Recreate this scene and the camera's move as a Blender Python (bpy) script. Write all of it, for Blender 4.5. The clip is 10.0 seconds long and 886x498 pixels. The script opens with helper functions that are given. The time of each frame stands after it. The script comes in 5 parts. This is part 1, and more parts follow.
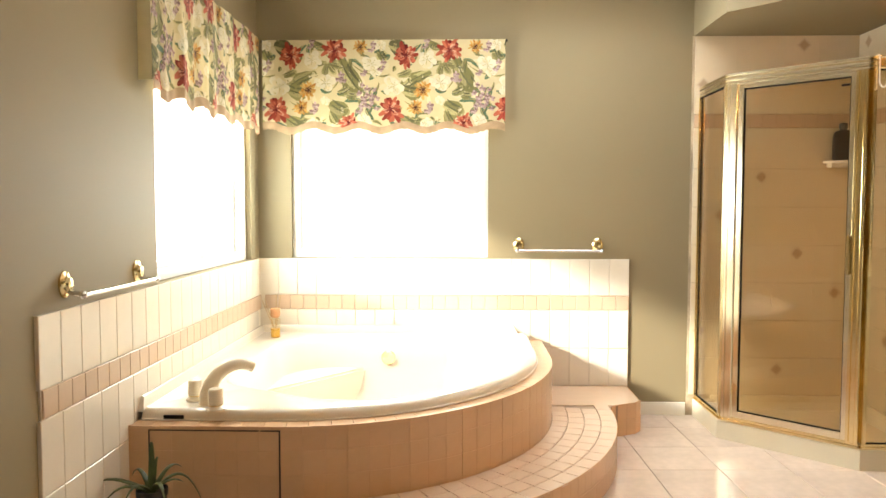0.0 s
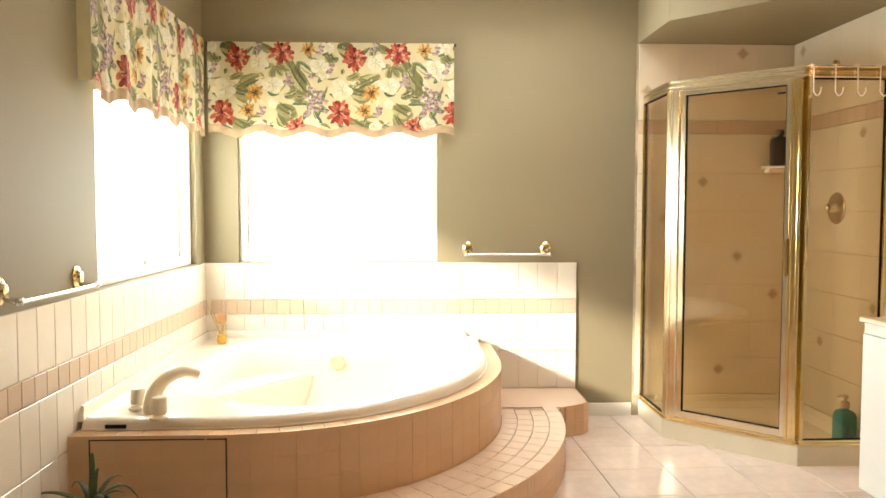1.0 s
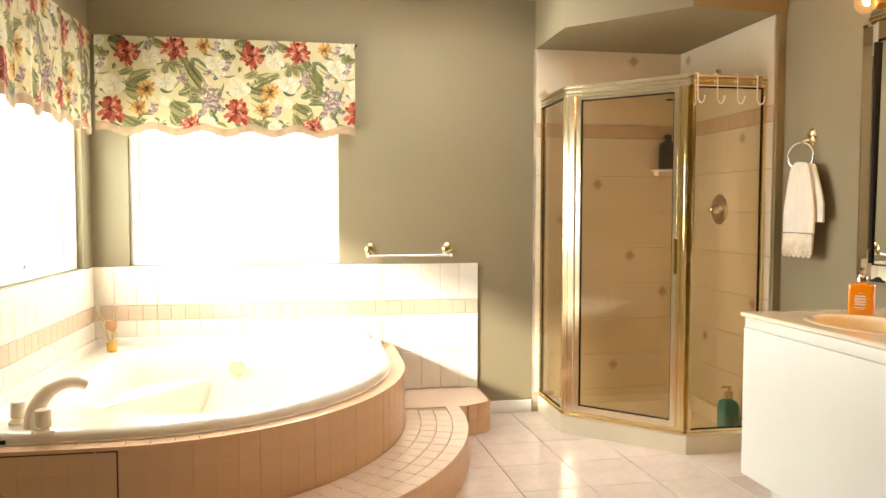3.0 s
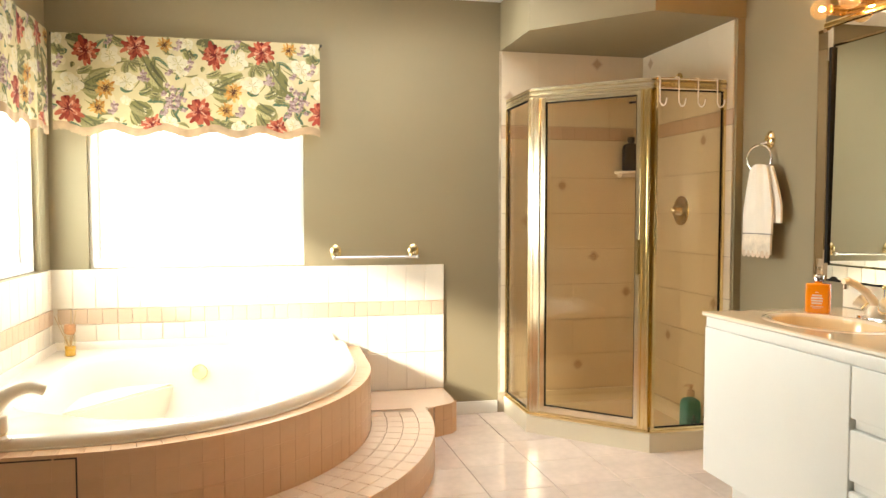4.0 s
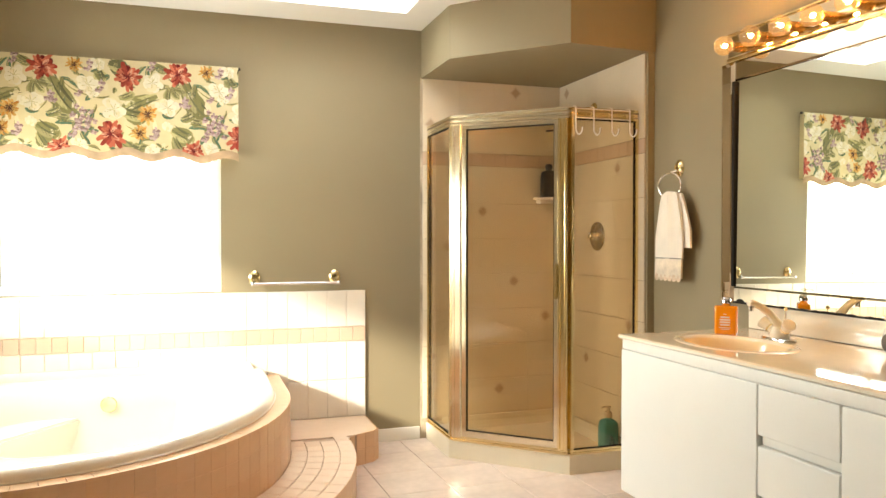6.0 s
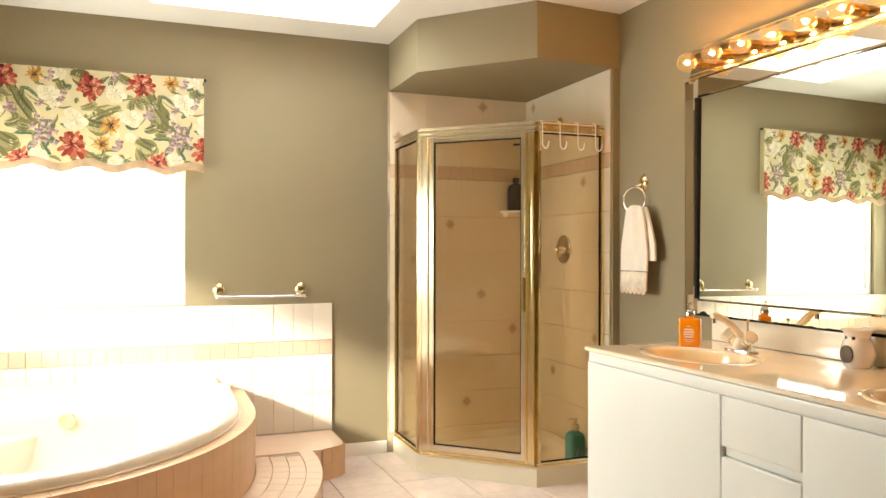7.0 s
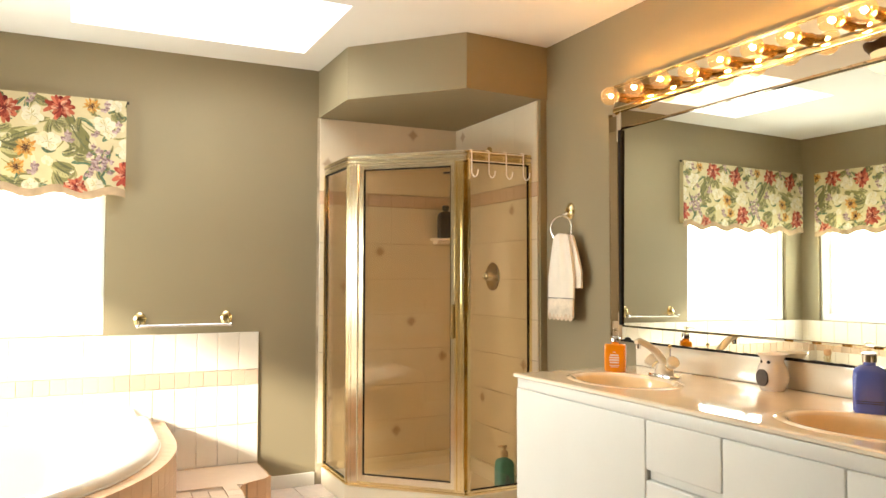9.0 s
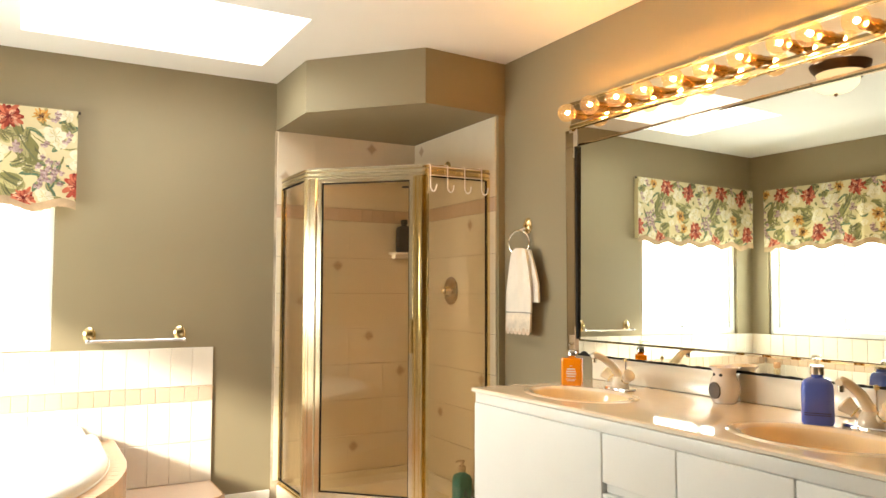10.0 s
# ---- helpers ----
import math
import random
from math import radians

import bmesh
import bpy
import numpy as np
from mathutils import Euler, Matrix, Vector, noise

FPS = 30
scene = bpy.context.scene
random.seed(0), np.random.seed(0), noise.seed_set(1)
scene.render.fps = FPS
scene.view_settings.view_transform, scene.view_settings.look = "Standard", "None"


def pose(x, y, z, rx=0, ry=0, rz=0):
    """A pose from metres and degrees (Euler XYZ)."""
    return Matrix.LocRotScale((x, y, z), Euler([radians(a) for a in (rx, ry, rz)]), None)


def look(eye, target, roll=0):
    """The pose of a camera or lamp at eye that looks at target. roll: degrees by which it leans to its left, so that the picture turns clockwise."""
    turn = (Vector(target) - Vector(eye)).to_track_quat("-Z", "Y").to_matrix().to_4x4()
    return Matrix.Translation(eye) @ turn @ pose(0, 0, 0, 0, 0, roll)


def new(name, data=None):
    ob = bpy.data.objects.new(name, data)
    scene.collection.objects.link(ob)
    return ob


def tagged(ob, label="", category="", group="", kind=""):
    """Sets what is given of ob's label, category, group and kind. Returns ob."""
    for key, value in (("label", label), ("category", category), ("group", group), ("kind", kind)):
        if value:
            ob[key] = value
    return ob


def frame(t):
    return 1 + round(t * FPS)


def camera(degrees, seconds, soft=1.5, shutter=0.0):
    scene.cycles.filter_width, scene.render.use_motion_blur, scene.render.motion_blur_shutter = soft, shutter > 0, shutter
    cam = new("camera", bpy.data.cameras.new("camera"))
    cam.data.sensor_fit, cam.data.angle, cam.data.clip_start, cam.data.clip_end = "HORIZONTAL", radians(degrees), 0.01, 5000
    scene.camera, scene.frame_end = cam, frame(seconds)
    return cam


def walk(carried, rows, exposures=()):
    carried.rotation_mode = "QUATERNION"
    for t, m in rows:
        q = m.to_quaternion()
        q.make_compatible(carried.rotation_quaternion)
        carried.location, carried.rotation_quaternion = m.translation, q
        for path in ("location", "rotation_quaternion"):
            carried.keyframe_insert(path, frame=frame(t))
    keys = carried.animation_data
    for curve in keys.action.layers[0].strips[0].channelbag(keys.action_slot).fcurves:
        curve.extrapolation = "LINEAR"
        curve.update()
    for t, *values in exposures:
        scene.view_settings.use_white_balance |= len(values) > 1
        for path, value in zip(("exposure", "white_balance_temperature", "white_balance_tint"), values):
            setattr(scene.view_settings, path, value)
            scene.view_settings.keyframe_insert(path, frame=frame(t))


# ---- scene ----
cam = camera(60.928, 10.0)
PATH = [
    (0.0, pose(1.181, -4.328, 1.206, 86.693, -0.061, 1.535)),
    (0.5, pose(1.181, -4.328, 1.206, 86.889, -0.147, -0.261)),
    (1.0, pose(1.181, -4.328, 1.206, 86.992, -0.077, -2.311)),
    (1.5, pose(1.181, -4.328, 1.206, 87.031, -0.051, -4.185)),
    (2.0, pose(1.181, -4.328, 1.206, 87.068, -0.056, -5.979)),
    (2.5, pose(1.181, -4.328, 1.206, 87.083, -0.042, -7.861)),
    (3.0, pose(1.181, -4.328, 1.206, 87.101, -0.059, -9.738)),
    (4.5, pose(1.181, -4.328, 1.206, 87.424, -0.045, -13.706)),
    (5.0, pose(1.181, -4.328, 1.206, 88.009, -0.068, -15.415)),
    (5.5, pose(1.181, -4.328, 1.206, 88.608, -0.009, -16.919)),
    (7.0, pose(1.181, -4.328, 1.206, 90.123, -0.086, -20.761)),
    (7.5, pose(1.181, -4.328, 1.206, 90.601, -0.059, -21.905)),
    (8.0, pose(1.181, -4.328, 1.206, 91.065, -0.106, -23.243)),
    (8.5, pose(1.181, -4.328, 1.206, 91.569, -0.092, -24.616)),
    (9.0, pose(1.181, -4.328, 1.206, 92.209, -0.085, -26.088)),
    (9.5, pose(1.181, -4.328, 1.206, 92.723, -0.126, -27.728)),
    (10.0, pose(1.181, -4.328, 1.206, 93.298, -0.126, -29.258)),
]
walk(cam, PATH, [(0.0, EXPOSURE := 1.57), (10.0, EXPOSURE)])

# ---------------------------------------------------------------- light
WX, WY, CEIL = 3.436, -6.2, 2.44          # east wall, south wall, ceiling height
SX = 3.397                                # furred-out east wall inside the shower

world = bpy.data.worlds.new("sky")
scene.world = world
world.use_nodes = True
wn, wl = world.node_tree.nodes, world.node_tree.links
sky = wn.new("ShaderNodeTexSky")
sky.sky_type, sky.sun_disc, sky.sun_elevation, sky.sun_rotation = "NISHITA", False, radians(22), radians(-117)
wl.new(sky.outputs[0], wn["Background"].inputs[0])
wn["Background"].inputs[1].default_value = 0.06

sun = new("sun", bpy.data.lights.new("sun", "SUN"))
sun.data.energy, sun.data.angle, sun.data.color = 3.8, radians(5), (1.0, 0.96, 0.84)
sun.matrix_world = look((-4.0, -2.9, 2.95), (0.0, -0.9, 1.15))


def window_light(name, m, width, height, power, color):
    ob = new(name, bpy.data.lights.new(name, "AREA"))
    ob.data.shape, ob.data.size, ob.data.size_y = "RECTANGLE", width, height
    ob.data.energy, ob.data.color = power, color
    ob.matrix_world = m
    return ob


window_light("daylight_west", look((-0.17, -0.81, 1.45), (1.0, -0.81, 1.45)), 1.28, 1.08, 29, (0.96, 1.0, 0.94))
window_light("daylight_north", look((0.757, 0.17, 1.45), (0.757, -1.0, 1.45)), 1.12, 1.08, 21, (0.96, 1.0, 0.94))
window_light("daylight_skylight", look((1.72, -0.71, 2.86), (1.72, -0.7101, 0.0)), 1.05, 0.72, 9, (0.93, 0.97, 1.0))

# ---------------------------------------------------------------- materials


def material(name, color, rough=0.5, metal=0.0, vary=0.12, grain=8.0, fine=90.0, bump=0.05, random_amount=0.0, coat=0.0,
             spec=0.5, sheen=0.0, island=False):
    """Principled material with mottling at two scales and fine relief."""
    m = bpy.data.materials.new(name)
    m.use_nodes = True
    n, l = m.node_tree.nodes, m.node_tree.links
    p = n["Principled BSDF"]
    tc = n.new("ShaderNodeTexCoord")
    big, small = n.new("ShaderNodeTexNoise"), n.new("ShaderNodeTexNoise")
    big.inputs["Scale"].default_value, small.inputs["Scale"].default_value = grain, fine
    big.inputs["Detail"].default_value = 5
    for t in (big, small):
        l.new(tc.outputs["Object"], t.inputs["Vector"])
    add = n.new("ShaderNodeMath")
    add.operation = "MULTIPLY_ADD"
    add.inputs[1].default_value = 0.3
    l.new(small.outputs["Fac"], add.inputs[0])
    l.new(big.outputs["Fac"], add.inputs[2])
    val = add.outputs[0]
    if random_amount:
        info = n.new("ShaderNodeNewGeometry" if island else "ShaderNodeObjectInfo")
        more = n.new("ShaderNodeMath")
        more.operation = "MULTIPLY_ADD"
        more.inputs[1].default_value = random_amount
        l.new(info.outputs["Random Per Island" if island else "Random"], more.inputs[0])
        l.new(val, more.inputs[2])
        val = more.outputs[0]
    ramp = n.new("ShaderNodeMapRange")
    ramp.inputs["From Min"].default_value, ramp.inputs["From Max"].default_value = 0.35, 0.95 + random_amount
    ramp.inputs["To Min"].default_value, ramp.inputs["To Max"].default_value = 1 - vary, 1 + vary
    l.new(val, ramp.inputs["Value"])
    mul = n.new("ShaderNodeVectorMath")
    mul.operation = "SCALE"
    mul.inputs[0].default_value = color
    l.new(ramp.outputs[0], mul.inputs["Scale"])
    l.new(mul.outputs[0], p.inputs["Base Color"])
    p.inputs["Roughness"].default_value, p.inputs["Metallic"].default_value = rough, metal
    p.inputs["Specular IOR Level"].default_value = spec
    p.inputs["Coat Weight"].default_value, p.inputs["Coat Roughness"].default_value = coat, 0.08
    p.inputs["Sheen Weight"].default_value = sheen
    if bump:
        b = n.new("ShaderNodeBump")
        b.inputs["Strength"].default_value, b.inputs["Distance"].default_value = bump, 0.004
        l.new(add.outputs[0], b.inputs["Height"])
        l.new(b.outputs[0], p.inputs["Normal"])
    return m


def glass_sheet(name, tint, gloss_rough=0.01, strength=1.0):
    """Thin glass: a tinted clear sheet with Fresnel gloss."""
    m = bpy.data.materials.new(name)
    m.use_nodes = True
    n, l = m.node_tree.nodes, m.node_tree.links
    n.remove(n["Principled BSDF"])
    tr, gl, lw, mix = (n.new("ShaderNodeBsdfTransparent"), n.new("ShaderNodeBsdfGlossy"), n.new("ShaderNodeLayerWeight"),
                       n.new("ShaderNodeMixShader"))
    tr.inputs[0].default_value = (*tint, 1)
    gl.inputs["Roughness"].default_value = gloss_rough
    gl.inputs["Color"].default_value = (strength, strength, strength, 1)
    lw.inputs[0].default_value = 0.5
    steep, low = n.new("ShaderNodeMath"), n.new("ShaderNodeMath")
    steep.operation, low.operation = "POWER", "MULTIPLY_ADD"
    steep.inputs[1].default_value, low.inputs[1].default_value, low.inputs[2].default_value = 5.0, 0.95, 0.035
    l.new(lw.outputs["Facing"], steep.inputs[0])
    l.new(steep.outputs[0], low.inputs[0])
    l.new(low.outputs[0], mix.inputs[0])
    l.new(tr.outputs[0], mix.inputs[1])
    l.new(gl.outputs[0], mix.inputs[2])
    l.new(mix.outputs[0], n["Material Output"].inputs[0])
    return m


def glowing(name, color, strength):
    m = bpy.data.materials.new(name)
    m.use_nodes = True
    n, l = m.node_tree.nodes, m.node_tree.links
    n.remove(n["Principled BSDF"])
    e = n.new("ShaderNodeEmission")
    e.inputs[0].default_value, e.inputs[1].default_value = (*color, 1), strength
    l.new(e.outputs[0], n["Material Output"].inputs[0])
    return m


def fabric(name, color, vary=0.1, through_light=0.08, weave=420.0, island=0.0):
    """Cloth: diffuse and partly translucent, with a fine weave."""
    m = material(name, color, 0.9, vary=vary, grain=14, fine=weave, bump=0.25, spec=0.15, sheen=0.15,
                 random_amount=island, island=island > 0)
    n, l = m.node_tree.nodes, m.node_tree.links
    tl, mix = n.new("ShaderNodeBsdfTranslucent"), n.new("ShaderNodeMixShader")
    tl.inputs[0].default_value = (*color, 1)
    mix.inputs[0].default_value = through_light
    l.new(n["Principled BSDF"].outputs[0], mix.inputs[1])
    l.new(tl.outputs[0], mix.inputs[2])
    l.new(mix.outputs[0], n["Material Output"].inputs[0])
    return m


PAINT = material("taupe wall paint", (0.262, 0.211, 0.125), 0.6, spec=0.25, vary=0.05, grain=1.5, fine=160, bump=0.08)
CEILING = material("white ceiling paint", (0.8, 0.77, 0.72), 0.7, vary=0.03, grain=2, fine=200, bump=0.1)
TRIM = material("white trim paint", (0.8, 0.77, 0.7), 0.35, vary=0.04, bump=0.03)
VINYL = material("white window vinyl", (0.8, 0.79, 0.76), 0.35, vary=0.03, bump=0.02)
TILE = material("cream glazed tile", (0.75, 0.68, 0.57), 0.16, vary=0.05, grain=5, fine=40, bump=0.02, random_amount=0.3)
BORDER = material("rose border tile", (0.59, 0.435, 0.31), 0.2, vary=0.07, grain=6, fine=60, bump=0.02, random_amount=0.4)
DECKTILE = material("peach tub surround tile", (0.67, 0.43, 0.255), 0.22, vary=0.05, grain=6, fine=50, bump=0.02, random_amount=0.12)
GROUT = material("beige grout", (0.74, 0.66, 0.54), 0.9, vary=0.12, grain=12, fine=200, bump=0.2)
# The surround's peach tile made paler: light on the step top painted in.
LITSTEPTILE = material("peach tile paled for a lit step top", (0.72, 0.55, 0.41), 0.2, vary=0.06, grain=6, fine=50, bump=0.02, random_amount=0.2)
PEACHGROUT = material("peach grout", (0.64, 0.43, 0.27), 0.9, vary=0.12, grain=12, fine=200, bump=0.2)
STEPGROUT = material("brown step grout", (0.36, 0.26, 0.18), 0.9, vary=0.3, grain=12, fine=200, bump=0.2)
SHOWERGROUT = material("stained shower grout", (0.40, 0.32, 0.22), 0.9, vary=0.55, grain=5, fine=60, bump=0.2)
DARKGROUT = material("stained grey grout", (0.22, 0.19, 0.155), 0.9, vary=0.25, grain=12, fine=200, bump=0.2)
FLOORTILE = material("pinkish marbled floor tile", (0.71, 0.60, 0.525), 0.11, vary=0.2, grain=7, fine=30, bump=0.015,
                     random_amount=0.35)
SHOWERTILE = material("beige shower tile", (0.71, 0.615, 0.46), 0.18, vary=0.05, grain=4, fine=40, bump=0.02, random_amount=0.25)
DIAMOND = material("beige tile with a soft tan diamond", (0.71, 0.615, 0.46), 0.2, vary=0.05, grain=30, bump=0.02)


def soft_diamond(m, tan, half):
    """Print on the tile: tan in the middle, fading into the glaze towards the tile's edge."""
    n, l = m.node_tree.nodes, m.node_tree.links
    tc, sep = n.new("ShaderNodeTexCoord"), n.new("ShaderNodeSeparateXYZ")
    l.new(tc.outputs["Object"], sep.inputs[0])
    ax, az, far = n.new("ShaderNodeMath"), n.new("ShaderNodeMath"), n.new("ShaderNodeMath")
    ax.operation, az.operation, far.operation = "ABSOLUTE", "ABSOLUTE", "MAXIMUM"
    l.new(sep.outputs["X"], ax.inputs[0])
    l.new(sep.outputs["Z"], az.inputs[0])
    l.new(ax.outputs[0], far.inputs[0])
    l.new(az.outputs[0], far.inputs[1])
    ramp, mix = n.new("ShaderNodeMapRange"), n.new("ShaderNodeMix")
    ramp.interpolation_type = "SMOOTHSTEP"
    ramp.inputs["From Min"].default_value, ramp.inputs["From Max"].default_value = half * 0.35, half * 0.98
    ramp.inputs["To Min"].default_value, ramp.inputs["To Max"].default_value = 1.0, 0.0
    l.new(far.outputs[0], ramp.inputs["Value"])
    mix.data_type = "RGBA"
    old = n["Principled BSDF"].inputs["Base Color"].links[0].from_socket
    l.new(ramp.outputs[0], mix.inputs[0])
    l.new(old, mix.inputs[6])
    mix.inputs[7].default_value = (*tan, 1)
    l.new(mix.outputs[2], n["Principled BSDF"].inputs["Base Color"])


soft_diamond(DIAMOND, (0.47, 0.35, 0.24), 0.035)
ACRYLIC = material("cream acrylic", (0.78, 0.70, 0.58), 0.14, vary=0.02, grain=3, bump=0.0, coat=0.5)
PAN = material("cream shower pan", (0.72, 0.64, 0.48), 0.3, vary=0.04, grain=5, bump=0.03)
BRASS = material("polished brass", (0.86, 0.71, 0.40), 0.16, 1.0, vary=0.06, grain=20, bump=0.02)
# On the shower frame this paler brass carries the window's gleam in its colour.
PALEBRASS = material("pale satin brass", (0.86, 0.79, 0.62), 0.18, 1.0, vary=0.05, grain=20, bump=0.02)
CHROME = material("chrome", (0.78, 0.78, 0.78), 0.08, 1.0, vary=0.04, bump=0.0)
# Darkened brass: the dark reflections between header rails are in its colour.
GROOVE = material("brass groove with dark reflections painted in", (0.34, 0.25, 0.13), 0.4, 1.0, vary=0.15, grain=20, bump=0.02)
BLACK = material("black rubber gasket", (0.012, 0.010, 0.008), 0.7, spec=0.15, vary=0.2, bump=0.05)
BRONZEGLASS = glass_sheet("bronze tinted glass", (0.90, 0.84, 0.74))
CLEAR = glass_sheet("clear window glass", (0.96, 0.98, 0.97))
MIRROR = material("mirror silver", (0.80, 0.83, 0.76), 0.005, 1.0, vary=0.0, bump=0.0)
LAMINATE = material("cream laminate", (0.775, 0.77, 0.715), 0.3, vary=0.03, grain=3, fine=120, bump=0.02)
MARBLE = material("cultured marble", (0.80, 0.67, 0.50), 0.045, vary=0.06, grain=6, fine=30, bump=0.0, coat=0.6)
CERAMIC = material("ivory glazed ceramic", (0.78, 0.68, 0.52), 0.16, vary=0.03, bump=0.0, coat=0.4)
PORCELAIN = material("white porcelain", (0.8, 0.72, 0.64), 0.18, vary=0.03, bump=0.0, coat=0.4)
DARK = material("near-black for shaded gaps and dark parts", (0.03, 0.025, 0.02), 0.7, vary=0.1)
TERRY = fabric("cream terry cloth", (0.80, 0.72, 0.60), 0.06, 0.1, 300)
LACEBAND = fabric("pale lace band", (0.76, 0.65, 0.50), 0.3, 0.12, 90)
LACE = fabric("beige lace", (0.70, 0.54, 0.38), 0.35, 0.15, 120)
CREAMCLOTH = fabric("cream chintz", (0.60, 0.51, 0.30), 0.1, 0.2)
FRINGE = fabric("tan cotton fringe", (0.42, 0.29, 0.17), 0.3, 0.0, 260)


def ink(name, color, vary=0.4):
    """Printed colour, each petal or leaf a little lighter or darker."""
    return fabric(name, color, vary, 0.14, 260.0, 0.9)


REDS = [ink("red petal print", (0.30, 0.05, 0.03)), ink("coral petal print", (0.48, 0.13, 0.07)), ink("pink petal print", (0.66, 0.32, 0.20)),
        ink("deep red petal print", (0.15, 0.02, 0.018))]
GOLDS = [ink("orange petal print", (0.46, 0.20, 0.04)), ink("gold petal print", (0.56, 0.33, 0.10))]
WHITES = [ink("ivory petal print", (0.68, 0.62, 0.46), 0.15), ink("pale yellow petal print", (0.66, 0.57, 0.36), 0.15)]
GREENS = [ink("sage leaf print", (0.24, 0.22, 0.085)), ink("green leaf print", (0.10, 0.165, 0.10)), ink("light leaf print", (0.40, 0.35, 0.16)),
          ink("dark leaf print", (0.13, 0.125, 0.06))]
PURPLES = [ink("mauve bloom print", (0.27, 0.17, 0.16)), ink("grey lilac print", (0.45, 0.33, 0.31))]
SEED = ink("brown seed print", (0.07, 0.03, 0.02))
LEAF = material("aloe leaf", (0.07, 0.10, 0.035), 0.4, vary=0.3, grain=25, bump=0.1)
POT = material("dark plastic pot", (0.02, 0.018, 0.016), 0.4, vary=0.1)
SOIL = material("potting soil", (0.04, 0.03, 0.02), 0.95, vary=0.4, grain=60, bump=0.5)

# ---------------------------------------------------------------- mesh tools


def origin_of(ob):
    v = Vector((0, 0, 0))
    while ob is not None:
        v += ob.location
        ob = ob.parent
    return v


def mesh_of(name, bm, mats, smooth=True, shift=None):
    if shift is not None:
        bmesh.ops.translate(bm, verts=bm.verts, vec=-shift)
    me = bpy.data.meshes.new(name)
    bm.to_mesh(me)
    bm.free()
    for m in mats if isinstance(mats, (list, tuple)) else [mats]:
        me.materials.append(m)
    if smooth:
        me.polygons.foreach_set("use_smooth", [True] * len(me.polygons))
        me.set_sharp_from_angle(angle=radians(35))
    return me


def part(name, bm, mat, parent, label="", smooth=True):
    """One mesh under a thing or a part; the bmesh is in world coordinates."""
    ob = new(name, mesh_of(name, bm, mat, smooth, origin_of(parent)))
    ob.parent = parent
    if label:
        ob["label"] = label
    return ob


def thing(name, at, label, category, group="", kind=""):
    ob = new(name)
    ob.location = at
    ob.empty_display_size = 0.05
    return tagged(ob, label, category, group, kind)


def single(name, bm, mat, label, category, kind="", group="", smooth=True):
    return tagged(new(name, mesh_of(name, bm, mat, smooth)), label, category, group, kind)


def box(bm, x0, x1, y0, y1, z0, z1, bevel=0.0, seg=2):
    r = bmesh.ops.create_cube(bm, size=1.0)["verts"]
    bmesh.ops.transform(bm, verts=r, matrix=Matrix.Translation(((x0 + x1) / 2, (y0 + y1) / 2, (z0 + z1) / 2))
                        @ Matrix.Diagonal((abs(x1 - x0), abs(y1 - y0), abs(z1 - z0), 1)))
    if bevel:
        es = list({e for v in r for e in v.link_edges})
        bmesh.ops.bevel(bm, geom=es, offset=bevel, segments=seg, affect="EDGES", profile=0.6)
    return bm


def boxm(bm, m, sx, sy, sz, bevel=0.0):
    """A box of that size, its middle at the pose m."""
    r = bmesh.ops.create_cube(bm, size=1.0)["verts"]
    bmesh.ops.transform(bm, verts=r, matrix=m @ Matrix.Diagonal((sx, sy, sz, 1)))
    if bevel:
        bmesh.ops.bevel(bm, geom=list({e for v in r for e in v.link_edges}), offset=bevel, segments=2, affect="EDGES")
    return bm


def B():
    return bmesh.new()


def loft(bm, loops, closed=True, cap0=False, cap1=False):
    rows = [[bm.verts.new(p) for p in lp] for lp in loops]
    n = len(rows[0])
    for a, b in zip(rows, rows[1:]):
        for i in range(n if closed else n - 1):
            j = (i + 1) % n
            bm.faces.new((a[i], a[j], b[j], b[i]))
    if cap0:
        bm.faces.new(list(reversed(rows[0])))
    if cap1:
        bm.faces.new(rows[-1])
    return bm


def lathe(bm, at, profile, seg=28, m=None):
    """profile: (radius, height) pairs, turned round z at the place."""
    m = (m or Matrix.Identity(4))
    loops = []
    for r, z in profile:
        loops.append([Vector(at) + (m @ Vector((max(r, 1e-4) * math.cos(2 * math.pi * i / seg), max(r, 1e-4) * math.sin(2 * math.pi * i / seg), z)))
                      for i in range(seg)])
    return loft(bm, loops, True, profile[0][0] > 1e-3, profile[-1][0] > 1e-3)


def tube(bm, pts, radius, seg=10, flat=1.0, caps=True):
    pts = [Vector(p) for p in pts]
    loops = []
    side = None
    for i, p in enumerate(pts):
        d = (pts[min(i + 1, len(pts) - 1)] - pts[max(i - 1, 0)]).normalized()
        if side is None:
            side = d.cross(Vector((0, 0, 1)))
            side = side.normalized() if side.length > 0.1 else Vector((1, 0, 0))
        side = (side - d * side.dot(d)).normalized()
        up = side.cross(d)
        r = radius[i] if isinstance(radius, (list, tuple)) else radius
        loops.append([p + side * (r * math.cos(2 * math.pi * k / seg)) + up * (r * flat * math.sin(2 * math.pi * k / seg)) for k in range(seg)])
    return loft(bm, loops, True, caps, caps)


def ring(bm, at, axis_m, big, small, seg=36, sides=10):
    loops = []
    for i in range(seg + 1):
        a = 2 * math.pi * i / seg
        loops.append([Vector(at) + axis_m @ Vector(((big + small * math.cos(2 * math.pi * k / sides)) * math.cos(a),
                                                  (big + small * math.cos(2 * math.pi * k / sides)) * math.sin(a),
                                                  small * math.sin(2 * math.pi * k / sides))) for k in range(sides)])
    return loft(bm, loops)


